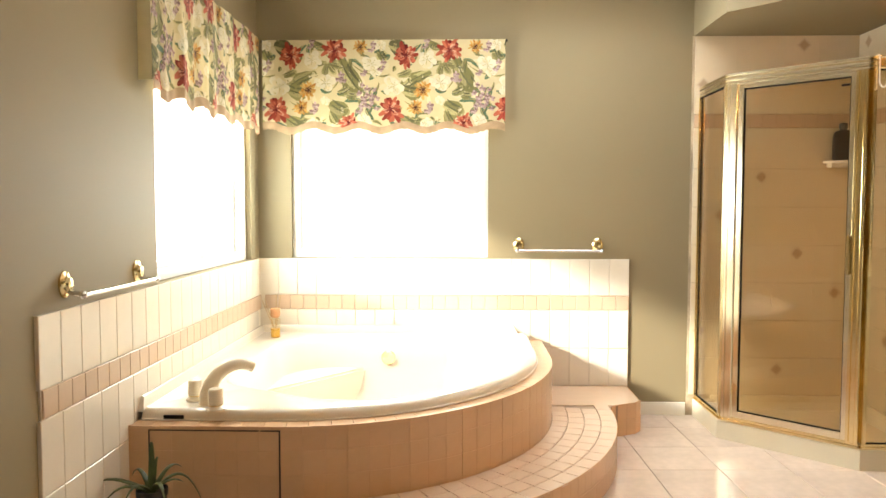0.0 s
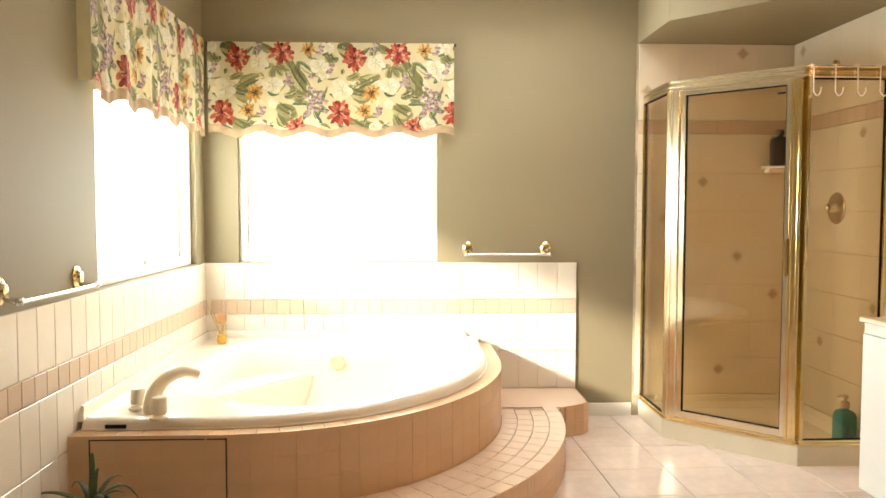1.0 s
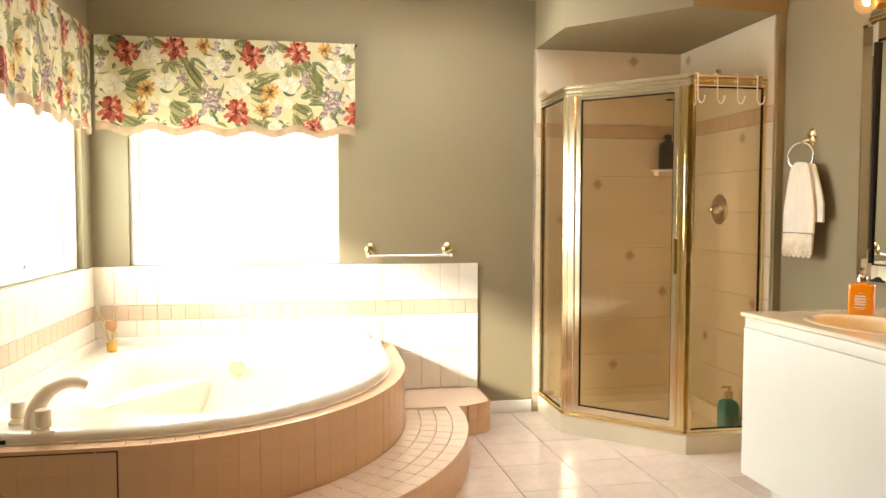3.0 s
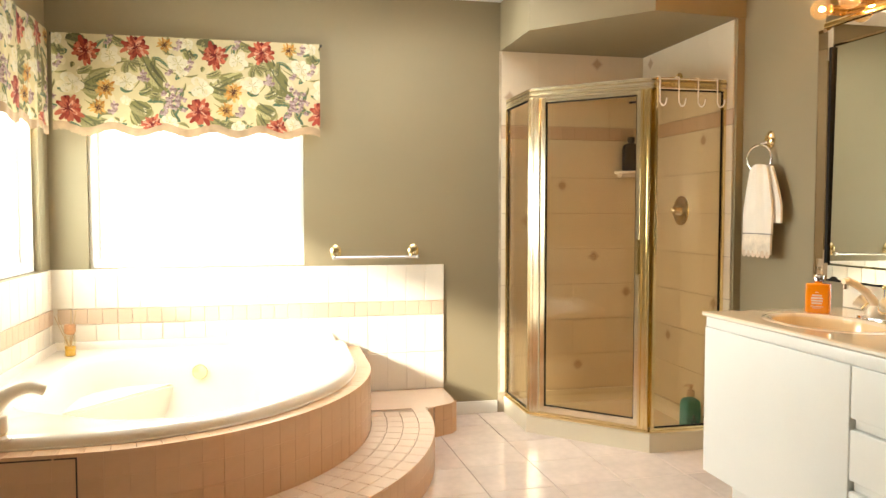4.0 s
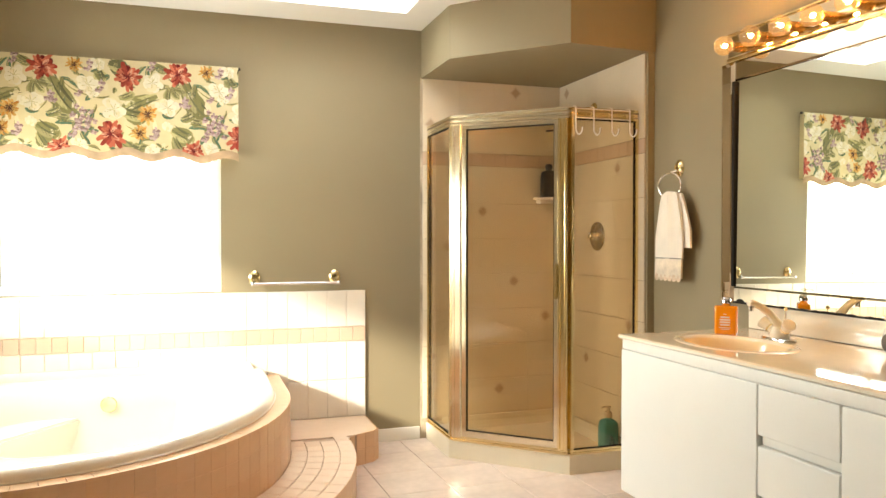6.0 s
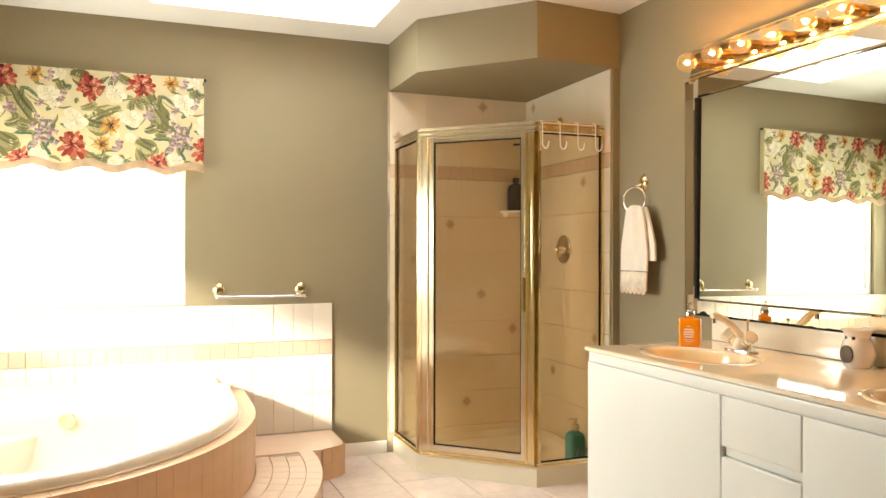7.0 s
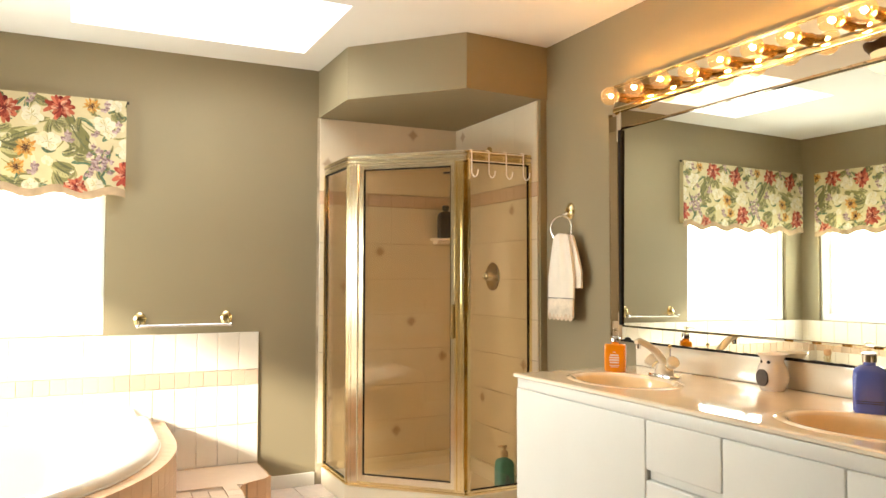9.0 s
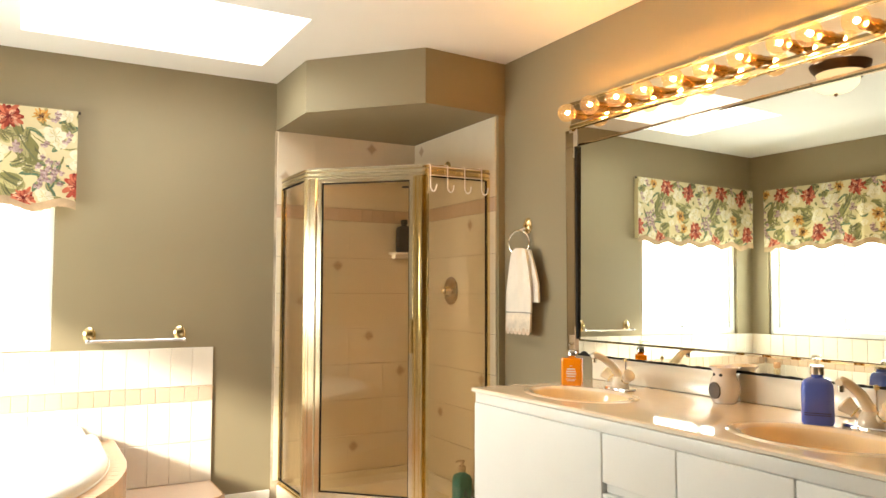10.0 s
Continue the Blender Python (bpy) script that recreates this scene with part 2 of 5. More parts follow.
def prism(bm, poly, z0, z1):
    lo, hi = [bm.verts.new((x, y, z0)) for x, y in poly], [bm.verts.new((x, y, z1)) for x, y in poly]
    n = len(poly)
    for i in range(n):
        j = (i + 1) % n
        bm.faces.new((lo[i], lo[j], hi[j], hi[i]))
    bm.faces.new(hi)
    bm.faces.new(list(reversed(lo)))
    bmesh.ops.recalc_face_normals(bm, faces=bm.faces)
    return bm


def ball(bm, at, r, seg=20, scale=(1, 1, 1)):
    bmesh.ops.create_uvsphere(bm, u_segments=seg, v_segments=seg // 2, radius=1.0,
                              matrix=Matrix.Translation(at) @ Matrix.Diagonal((r * scale[0], r * scale[1], r * scale[2], 1)))
    return bm


def tile_mesh(name, w, h, d, mat, bevel=0.0025):
    """A tile lying in local x (width), z (height), its face towards -y, back at y = 0."""
    bm = B()
    b = bevel
    loops = [[(-w / 2, 0, -h / 2), (w / 2, 0, -h / 2), (w / 2, 0, h / 2), (-w / 2, 0, h / 2)],
             [(-w / 2, -d + b, -h / 2), (w / 2, -d + b, -h / 2), (w / 2, -d + b, h / 2), (-w / 2, -d + b, h / 2)],
             [(-w / 2 + b, -d, -h / 2 + b), (w / 2 - b, -d, -h / 2 + b), (w / 2 - b, -d, h / 2 - b), (-w / 2 + b, -d, h / 2 - b)]]
    loft(bm, loops, True, False, True)
    bmesh.ops.recalc_face_normals(bm, faces=bm.faces)
    me = mesh_of(name, bm, mat, False)
    return me


TILES = {}


def lay(name, parent, w, h, d, mat, at, turn):
    """One tile as an object of its own; alike tiles share a mesh."""
    key = (name, round(w, 3), round(h, 3), round(d, 4), mat.name)
    if key not in TILES:
        TILES[key] = tile_mesh(name, w, h, d, mat, 0.0006 if name in ("face_tile", "diamond_tile") or mat is SHOWERTILE else 0.002)
    ob = new(name, TILES[key])
    ob.parent = parent
    ob.matrix_basis = Matrix.Translation(-origin_of(parent)) @ Matrix.Translation(at) @ turn
    return ob


# ---------------------------------------------------------------- structure
WEST_WIN = (-1.46, -0.16, 0.904, 2.03)      # y0, y1, z0, z1
NORTH_WIN = (0.19, 1.325, 0.904, 2.03)      # x0, x1, z0, z1
SKY = (1.146, 2.296, -1.115, -0.308)        # x0, x1, y0, y1
T = 0.14


def wall_with_hole(name, along, a0, a1, hole, label, inner, outer):
    """A wall slab along 'x' or 'y' with one opening."""
    bm = B()
    h0, h1, z0, z1 = hole
    for s0, s1, u0, u1 in ((a0, h0, 0, CEIL), (h1, a1, 0, CEIL), (h0, h1, 0, z0), (h0, h1, z1, CEIL)):
        lo, hi = min(inner, outer), max(inner, outer)
        if along == "x":
            box(bm, s0, s1, lo, hi, u0, u1)
        else:
            box(bm, lo, hi, s0, s1, u0, u1)
    bmesh.ops.remove_doubles(bm, verts=bm.verts, dist=1e-4)
    return single(name, bm, PAINT, label, "wall", "structure", smooth=False)


wall_north = wall_with_hole("wall_north", "x", -T, WX + T, NORTH_WIN, "taupe painted wall with a window and tiled wainscot", 0.0, T)
wall_west = wall_with_hole("wall_west", "y", WY, 0.0, WEST_WIN, "taupe painted wall with a window and tiled wainscot", 0.0, -T)
wall_east = single("wall_east", box(B(), WX, WX + T, WY, 0.0, 0, CEIL), PAINT, "taupe painted wall behind the vanity", "wall", "structure", smooth=False)
wall_shower = single("wall_shower", box(B(), SX, WX, -0.978, 0.0, 0, 2.157), PAINT, "furred-out wall with a narrow painted return", "wall", "structure", smooth=False)
wall_south = single("wall_south", box(B(), -T, WX + T, WY - T, WY, 0, CEIL), PAINT, "plain taupe painted wall", "wall", "structure", smooth=False)

bm = B()
for x0, x1, y0, y1 in ((-T, SKY[0], WY - T, T), (SKY[1], WX + T, WY - T, T), (SKY[0], SKY[1], WY - T, SKY[2]), (SKY[0], SKY[1], SKY[3], T)):
    box(bm, x0, x1, y0, y1, CEIL, CEIL + 0.12)
bmesh.ops.remove_doubles(bm, verts=bm.verts, dist=1e-4)
single("ceiling", bm, CEILING, "white painted ceiling with a skylight opening", "ceiling", "structure", smooth=False)
bm = B()
for x0, x1, y0, y1 in ((SKY[0] - 0.05, SKY[0], SKY[2] - 0.05, SKY[3] + 0.05), (SKY[1], SKY[1] + 0.05, SKY[2] - 0.05, SKY[3] + 0.05),
                       (SKY[0], SKY[1], SKY[2] - 0.05, SKY[2]), (SKY[0], SKY[1], SKY[3], SKY[3] + 0.05)):
    box(bm, x0, x1, y0, y1, CEIL + 0.12, CEIL + 0.5)
shaft = single("skylight_shaft", bm, CEILING, "white drywall shaft of a skylight", "skylight", "structure", smooth=False)
bm = box(B(), SKY[0] - 0.05, SKY[1] + 0.05, SKY[2] - 0.05, SKY[3] + 0.05, CEIL + 0.5, CEIL + 0.53)
part("diffuser", bm, glowing("bright skylight dome", (0.92, 0.965, 1.0), 0.52), shaft, "glowing white skylight dome")

# soffit over the shower, neo-angle in plan
SOFF = [(2.474, 0.0), (2.474, -0.525), (2.928, -1.026), (WX, -0.985), (WX, 0.0)]
single("soffit", prism(B(), SOFF, 2.157, CEIL), PAINT, "taupe painted soffit above the shower", "soffit", "structure", smooth=False)

# floor: grout bed and tiles
bm = box(B(), -T, WX + T, WY - T, T, -0.12, -0.004)
floor = single("floor", bm, DARKGROUT, "pinkish beige tiled floor with grey grout", "floor", "structure", smooth=False)

# plain outdoors, far behind the windows
bm = B()
box(bm, -9.0, -8.9, -12, 12, -3, 3.4)
box(bm, -9.0, 14, 8.9, 9.0, -3, 5)
single("backdrop", bm, glowing("hazy bright outdoors", (1.0, 0.99, 0.95), 1.3), "hazy white daylight outdoors", "backdrop", "structure", smooth=False)


def window(name, along, hole, inner):
    """Vinyl sliding window in a wall opening, with sill, two sashes and panes."""
    h0, h1, z0, z1 = hole
    sgn = 1 if along == "x" else -1
    top = thing(name, ((h0 + h1) / 2, 0.06, z0) if along == "x" else (-0.06, (h0 + h1) / 2, z0),
                "white vinyl sliding window full of glare", "window", kind="structure")

    def bar(bm, s0, s1, d0, d1, u0, u1, bev=0.003):
        if along == "x":
            box(bm, s0, s1, d0, d1, u0, u1, bev)
        else:
            box(bm, -d1, -d0, s0, s1, u0, u1, bev)
    e = 0.001
    bm = B()
    for s0, s1, u0, u1 in ((h0 + e, h0 + 0.045, z0 + e, z1 - e), (h1 - 0.045, h1 - e, z0 + e, z1 - e),
                           (h0 + 0.045, h1 - 0.045, z0 + e, z0 + 0.045), (h0 + 0.045, h1 - 0.045, z1 - 0.045, z1 - e)):
        bar(bm, s0, s1, 0.03, 0.12, u0, u1)
    part("window_frame", bm, VINYL, top)
    mid = (h0 + h1) / 2
    for s0, s1, d0 in ((h0 + 0.047, mid + 0.02, 0.05), (mid - 0.02, h1 - 0.047, 0.08)):
        bm = B()
        for a0, a1, u0, u1 in ((s0, s0 + 0.028, z0 + 0.047, z1 - 0.047), (s1 - 0.028, s1, z0 + 0.047, z1 - 0.047),
                               (s0 + 0.028, s1 - 0.028, z0 + 0.047, z0 + 0.075), (s0 + 0.028, s1 - 0.028, z1 - 0.075, z1 - 0.047)):
            bar(bm, a0, a1, d0, d0 + 0.025, u0, u1)
        sash = part("sash", bm, VINYL, top)
        bm = B()
        bar(bm, s0 + 0.028, s1 - 0.028, d0 + 0.01, d0 + 0.014, z0 + 0.075, z1 - 0.075, 0)
        pane = part("pane", bm, CLEAR, sash, "clear window glass", False)
        pane.visible_shadow = False
    bm = B()
    bar(bm, mid - 0.02, mid + 0.03, 0.035, 0.05, z0 + 0.05, z0 + 0.075, 0.004)
    part("latch", bm, VINYL, top, "small white window latch")
    return top


window("window_1", "x", NORTH_WIN, 0)
window("window_2", "y", WEST_WIN, 0)

single("baseboard", box(B(), 2.138, 2.462, -0.014, 0.0, 0.0, 0.075, 0.004), TRIM, "white painted baseboard", "baseboard", "structure")
single("baseboard", box(B(), WX - 0.014, WX, -1.6, -1.03, 0.0, 0.075, 0.004), TRIM, "white painted baseboard", "baseboard", "structure")
single("baseboard", box(B(), 0.0, 0.014, WY, -2.305, 0.0, 0.075, 0.004), TRIM, "white painted baseboard", "baseboard", "structure")

# ---------------------------------------------------------------- bathtub, its surround and the step


def curve(off, n=40, end=0.0, begin=0.0):
    """Outline of the tub surround, moved out by off: straight front, quarter ellipse, straight side."""
    pts = [(begin, -1.765 - off), (0.5, -1.765 - off)]
    for i in range(1, n):
        a = math.pi / 2 * i / n
        pts.append((0.5 + (1.128 + off) * math.sin(a), -0.5 - (1.265 + off) * math.cos(a)))
    pts += [(1.628 + off, -0.5), (1.628 + off, end)]
    return pts


def spaced(pts, step, start=0.0):
    """Points every step along a line of points, each with its direction."""
    out, pos, want = [], 0.0, start
    for a, b in zip(pts, pts[1:]):
        a, b = Vector(a), Vector(b)
        ln = (b - a).length
        while want <= pos + ln:
            out.append((a.lerp(b, (want - pos) / ln), (b - a).normalized()))
            want += step
        pos += ln
    return out


DECK, STEP = 0.435, 0.167
surround = thing("tub_surround", (0.8, -0.9, 0), "peach tiled curved surround of a corner bathtub", "tub surround")
bm = B()
outer, inner = curve(-0.0008, end=-0.012, begin=0.012), curve(-0.14, end=-0.012, begin=0.012)
poly = outer + list(reversed(inner))
prism(bm, poly, 0.0, DECK - 0.008)
part("core", bm, PEACHGROUT, surround, "beige grout bed", False)

tub = thing("bathtub", (0.8, -0.8, DECK), "cream acrylic corner bathtub with a moulded seat", "bathtub")


def rim(off, z, n=144):
    """Closed outline of the tub at an offset in from its outer edge, counted by angle round its middle."""
    mx, my = 0.78, -0.80
    out = []
    for i in range(n):
        a = 2 * math.pi * i / n
        dx, dy = math.cos(a), math.sin(a)
        wall, r = 3.0, 3.0
        for nx, ny, d in ((-1, 0, mx - 0.014), (0, 1, -my - 0.014)):
            k = dx * nx + dy * ny
            if k > 1e-6:
                wall = min(wall, d / k)
        for nx, ny, d in ((0, -1, 0.895), (1, 0, 0.775)):
            k = dx * nx + dy * ny
            if k > 1e-6:
                r = min(r, d / k)
        # the rounded front, an ellipse about (0.5, -0.5)
        ax, ay = 1.055, 1.192
        px, py = mx - 0.5, my + 0.5
        qa = (dx / ax) ** 2 + (dy / ay) ** 2
        qb = 2 * (px * dx / ax ** 2 + py * dy / ay ** 2)
        qc = (px / ax) ** 2 + (py / ay) ** 2 - 1
        re = (-qb + math.sqrt(max(qb * qb - 4 * qa * qc, 0))) / (2 * qa)
        if mx + re * dx > 0.5 and my + re * dy < -0.5:
            r = min(r, re)
        r = min(wall, r - off)
        out.append((mx + r * dx, my + r * dy, z))
    return out


def basin(s, z, n=144):
    """Closed outline of the basin, scaled about its middle."""
    out = []
    for i in range(n):
        a = 2 * math.pi * i / n
        dx, dy = math.cos(a), math.sin(a)
        mx, my = 0.80, -0.82
        r = 3.0
        for nx, ny, d in ((-1, 0, 0.62), (0, 1, 0.70), (-0.7071, 0.7071, 0.80), (0, -1, 0.66), (1, 0, 0.59), (0.7071, -0.7071, 0.60), (-0.5, -0.866, 0.66), (0.866, 0.5, 0.66)):
            k = dx * nx + dy * ny
            if k > 1e-6:
                r = min(r, d / k)
        out.append((mx + s * r * dx, my + s * r * dy, z))
    return out


def smooth_loop(lp, times=8):
    for _ in range(times):
        n = len(lp)
        lp = [tuple(0.25 * lp[i - 1][k] + 0.5 * lp[i][k] + 0.25 * lp[(i + 1) % n][k] for k in range(3)) for i in range(n)]
    return lp


bm = B()
loops = [rim(-0.004, DECK + 0.001), rim(-0.004, DECK + 0.005), rim(0.001, DECK + 0.007), rim(0.003, DECK + 0.022), rim(0.008, DECK + 0.031), rim(0.016, DECK + 0.037),
         rim(0.028, DECK + 0.040), rim(0.06, DECK + 0.040), rim(0.08, DECK + 0.038)]
loops += [smooth_loop(basin(1.06, DECK + 0.036)), smooth_loop(basin(1.02, DECK + 0.028)), smooth_loop(basin(0.99, DECK + 0.0)),
          smooth_loop(basin(0.95, DECK - 0.10)), smooth_loop(basin(0.89, DECK - 0.25)), smooth_loop(basin(0.82, DECK - 0.32)),
          smooth_loop(basin(0.70, DECK - 0.345)), smooth_loop(basin(0.05, DECK - 0.35))]
loft(bm, loops, True, False, True)
bmesh.ops.recalc_face_normals(bm, faces=bm.faces)
shell = part("shell", bm, ACRYLIC, tub)
bm = B()   # moulded upstand along the two walls
prof = ((0.013, 0.03), (0.036, 0.03), (0.030, 0.05), (0.026, 0.074), (0.022, 0.079), (0.013, 0.079))
ends = [[(a, -1.69 + (b - 0.03) * 0.6, DECK + b) for a, b in prof], [(a, -a, DECK + b) for a, b in prof],
        [(1.50 - (b - 0.03) * 0.6, -a, DECK + b) for a, b in prof]]
loft(bm, ends, True, True, True)
bmesh.ops.recalc_face_normals(bm, faces=bm.faces)
part("upstand", bm, ACRYLIC, tub)
bm = B()   # moulded corner seat
SEAT = [(0.19, -0.75), (0.655, -0.14), (0.40, -0.12), (0.15, -0.42)]
loft(bm, [[(x, y, 0.10) for x, y in SEAT], [(x, y, 0.30) for x, y in SEAT]], True, False, True)
bmesh.ops.recalc_face_normals(bm, faces=bm.faces)
bmesh.ops.bevel(bm, geom=list(bm.edges), offset=0.012, segments=2, affect="EDGES")
part("seat", bm, ACRYLIC, tub)
bm = lathe(B(), (0.766, -0.165, 0.357), [(0.0, 0.0), (0.036, 0.002), (0.04, 0.008), (0.036, 0.014), (0.0, 0.016)], 24, Matrix.Rotation(radians(90), 4, "X"))
part("overflow_cover", bm, BRASS, tub, "round brass overflow cover")
bm = box(B(), 0.112, 0.185, -1.7035, -1.699, DECK + 0.008, DECK + 0.022, 0.001)
part("maker_plate", bm, BLACK, tub, "small black plate")

step_outer = []
for i in range(0, 61):
    a = math.pi / 2 * (0.07 + 0.93 * i / 60)
    o = 0.308
    step_outer.append((0.5 + (1.128 + o) * math.sin(a), -0.5 - (1.265 + o) * math.cos(a)))
wing = [(1.945, -0.475), (1.975, -0.435), (2.03, -0.405), (2.09, -0.375), (2.122, -0.335), (2.126, -0.28), (2.126, -0.012)]
tub_step = thing("tub_step", (1.8, -0.6, 0), "peach tiled curved step beside the bathtub", "step")
inner_step = [(x, y) for x, y in curve(0.001, end=-0.012) if x > 0.56]
bm = prism(B(), step_outer + wing + list(reversed(inner_step)), 0.0, STEP - 0.006)
part("core", bm, STEPGROUT, tub_step, "beige grout bed", False)
bm = prism(B(), [(1.632, -0.013), (2.123, -0.013), (2.123, -0.28), (2.119, -0.333), (2.088, -0.372), (2.028, -0.402), (1.972, -0.432), (1.632, -0.432)],
           STEP - 0.0055, STEP)
part("landing", bm, LITSTEPTILE, tub_step, "plain peach tile landing", False)

# access panel in the tub front, outlined by dark strips that paint a gap's shade
bm = B()
for x0, x1, z0, z1 in ((0.082, 0.087, 0.0, 0.424), (0.541, 0.546, 0.0, 0.424), (0.087, 0.541, 0.419, 0.424)):
    box(bm, x0, x1, -1.7655, -1.756, z0, z1)
panel_gap = part("panel_gap", bm, DARK, surround, "dark strips painting the shaded gap round the access panel", False)

# ---------------------------------------------------------------- bath fittings
faucet = thing("tub_faucet", (0.26, -1.62, DECK + 0.04), "cream tub faucet with arched spout and two round handles", "faucet")
Z0 = DECK + 0.04
bm = B()
arc = []
for i in range(15):
    a = radians(-8 + 128 * i / 14)
    arc.append((0.245 + 0.098 * (1 - math.cos(a)), -1.625 + 0.055 * (1 - math.cos(a)), Z0 + 0.012 + 0.128 * math.sin(max(a, 0)) + (0.0 if i else -0.02)))
tube(bm, arc, [0.030] * 3 + [0.029 - 0.0008 * i for i in range(12)], 16, 0.85)
part("spout", bm, CERAMIC, faucet)
for x, y in ((0.175, -1.555), (0.297, -1.69)):
    base = part("handle_base", lathe(B(), (x, y, Z0 - 0.002), [(0.034, 0), (0.034, 0.008), (0.026, 0.012), (0.022, 0.018)], 24), CERAMIC, faucet)
    part("handle_ring", lathe(B(), (x, y, Z0 + 0.014), [(0.023, 0), (0.0245, 0.002), (0.0245, 0.005), (0.023, 0.007)], 24), BRASS, base, "brass ring")
    part("knob", lathe(B(), (x, y, Z0 + 0.02), [(0.024, 0), (0.027, 0.004), (0.026, 0.05), (0.022, 0.056), (0.0, 0.058)], 24), CERAMIC, base)

diffuser = thing("reed_diffuser", (0.143, -0.213, Z0 + 0.0), "glass reed diffuser with amber oil and cork", "diffuser")
bm = lathe(B(), (0.143, -0.213, Z0), [(0.0, 0.001), (0.026, 0.001), (0.028, 0.006), (0.028, 0.10), (0.018, 0.115), (0.016, 0.125)], 24)
part("bottle", bm, glass_sheet("clear bottle glass", (0.95, 0.92, 0.82)), diffuser, "clear glass bottle")
part("oil", lathe(B(), (0.143, -0.213, Z0), [(0.0, 0.004), (0.024, 0.004), (0.025, 0.05), (0.0, 0.05)], 20),
     material("amber oil", (0.72, 0.42, 0.06), 0.1, vary=0.05, bump=0), diffuser, "amber oil")
part("cork", lathe(B(), (0.143, -0.213, Z0 + 0.112), [(0.019, 0), (0.027, 0.012), (0.027, 0.045), (0.024, 0.05), (0.0, 0.05)], 20),
     material("cork", (0.50, 0.26, 0.12), 0.8, vary=0.2, grain=60), diffuser, "brown cork stopper")
for dx, dy in ((-0.075, 0.01), (-0.05, -0.03), (0.03, 0.0), (0.012, -0.02)):
    part("reed", tube(B(), [(0.143, -0.213, Z0 + 0.03), (0.143 + dx, -0.213 + dy, Z0 + 0.25 - abs(dx) * 0.6)], 0.0026, 6),
         material("rattan reed", (0.50, 0.36, 0.20), 0.7, vary=0.1), diffuser)

plant = thing("potted_aloe", (0.17, -1.95, 0.0), "aloe plant with thin drooping leaves in a black pot", "plant")
PX, PY, PZ = 0.17, -1.95, 0.155
part("pot", lathe(B(), (PX, PY, 0), [(0.0, 0.0), (0.042, 0.0), (0.046, 0.262), (0.050, 0.264), (0.050, 0.285), (0.045, 0.285), (0.043, 0.27)], 26), POT, plant)
part("soil", lathe(B(), (PX, PY, 0.267), [(0.0, 0.004), (0.044, 0.0)], 20), SOIL, plant)
for ang, reach, high, droop in ((178, 0.25, 0.07, 0.085), (205, 0.16, 0.06, 0.10), (20, 0.16, 0.10, 0.16), (5, 0.10, 0.055, 0.02), (150, 0.10, 0.09, 0.05),
                                (110, 0.03, 0.16, 0.0), (70, 0.03, 0.11, 0.0), (250, 0.12, 0.07, 0.06), (310, 0.13, 0.08, 0.07), (60, 0.12, 0.09, 0.04)):
    a = radians(ang)
    pts, rad = [], []
    for i in range(11):
        s = i / 10
        pts.append((PX + math.cos(a) * reach * s, PY + math.sin(a) * reach * s, 0.115 + PZ + high * math.sin(min(s * 1.7, 1.57)) - droop * s ** 3))
        rad.append(0.012 * (1 - s) ** 0.7 + 0.0012)
    part("leaf", tube(B(), pts, rad, 8, 0.45), LEAF, plant)


def rosette(top, at, turn, mat=BRASS):
    """Ribbed shell-shaped rosette; turn takes local z to the way it faces."""
    bm = B()
    seg = 40
    loops = []
    for r, z in ((0.036, 0.0), (0.036, 0.005), (0.030, 0.011), (0.020, 0.015), (0.017, 0.022), (0.0, 0.024)):
        lp = []
        for i in range(seg):
            a = 2 * math.pi * i / seg
            rr = max(r, 1e-4) * (1 + (0.05 if i % 2 and r > 0.018 else 0.0))
            lp.append(Vector(at) + turn @ Vector((rr * 0.86 * math.cos(a), rr * 1.1 * math.sin(a), z)))
        loops.append(lp)
    loft(bm, loops)
    return part("rosette", bm, mat, top, "ribbed gold and cream rosette")


def towel_bar(name, p0, p1, drop, out, turn, label):
    """Two rosettes with posts and a chrome rod."""
    p0, p1, out = Vector(p0), Vector(p1), Vector(out)
    top = thing(name, (p0 + p1) / 2, label, "towel bar", "towel bars")
    along = (p1 - p0).normalized()
    down = Vector((0, 0, -drop))
    for p in (p0, p1):
        ro = rosette(top, p, turn)
        part("post", tube(B(), [p + down * 0.6 + out * 0.1, p + down * 0.9 + out * 0.5, p + down + out], [0.008, 0.0085, 0.010], 12), CHROME, ro, "chrome post")
        part("finial", ball(B(), p + down + out + along * (0.014 if p is p1 else -0.014), 0.0125, 14), CHROME, ro, "chrome end ball")
    part("rod", tube(B(), [p0 + down + out - along * 0.012, p1 + down + out + along * 0.012], 0.0075, 14), CHROME, top, "chrome rod")
    return top


R_NORTH, R_WEST = Matrix.Rotation(radians(90), 4, "X"), Matrix.Rotation(radians(90), 4, "Z") @ Matrix.Rotation(radians(90), 4, "X")
R_EAST = Matrix.Rotation(radians(-90), 4, "Z") @ Matrix.Rotation(radians(90), 4, "X")
towel_bar("towel_bar", (1.50, 0.0, 0.98), (1.95, 0.0, 0.98), 0.03, (0, -0.062, 0), R_NORTH, "chrome towel bar with gold rosettes below the window")
towel_bar("towel_bar", (0.0, -2.14, 0.972), (0.0, -1.645, 0.968), 0.03, (0.066, 0, 0), R_WEST, "chrome towel bar with gold rosettes above tiles")

# ---------------------------------------------------------------- valances
REPEAT, HIGH = 0.648, 0.52


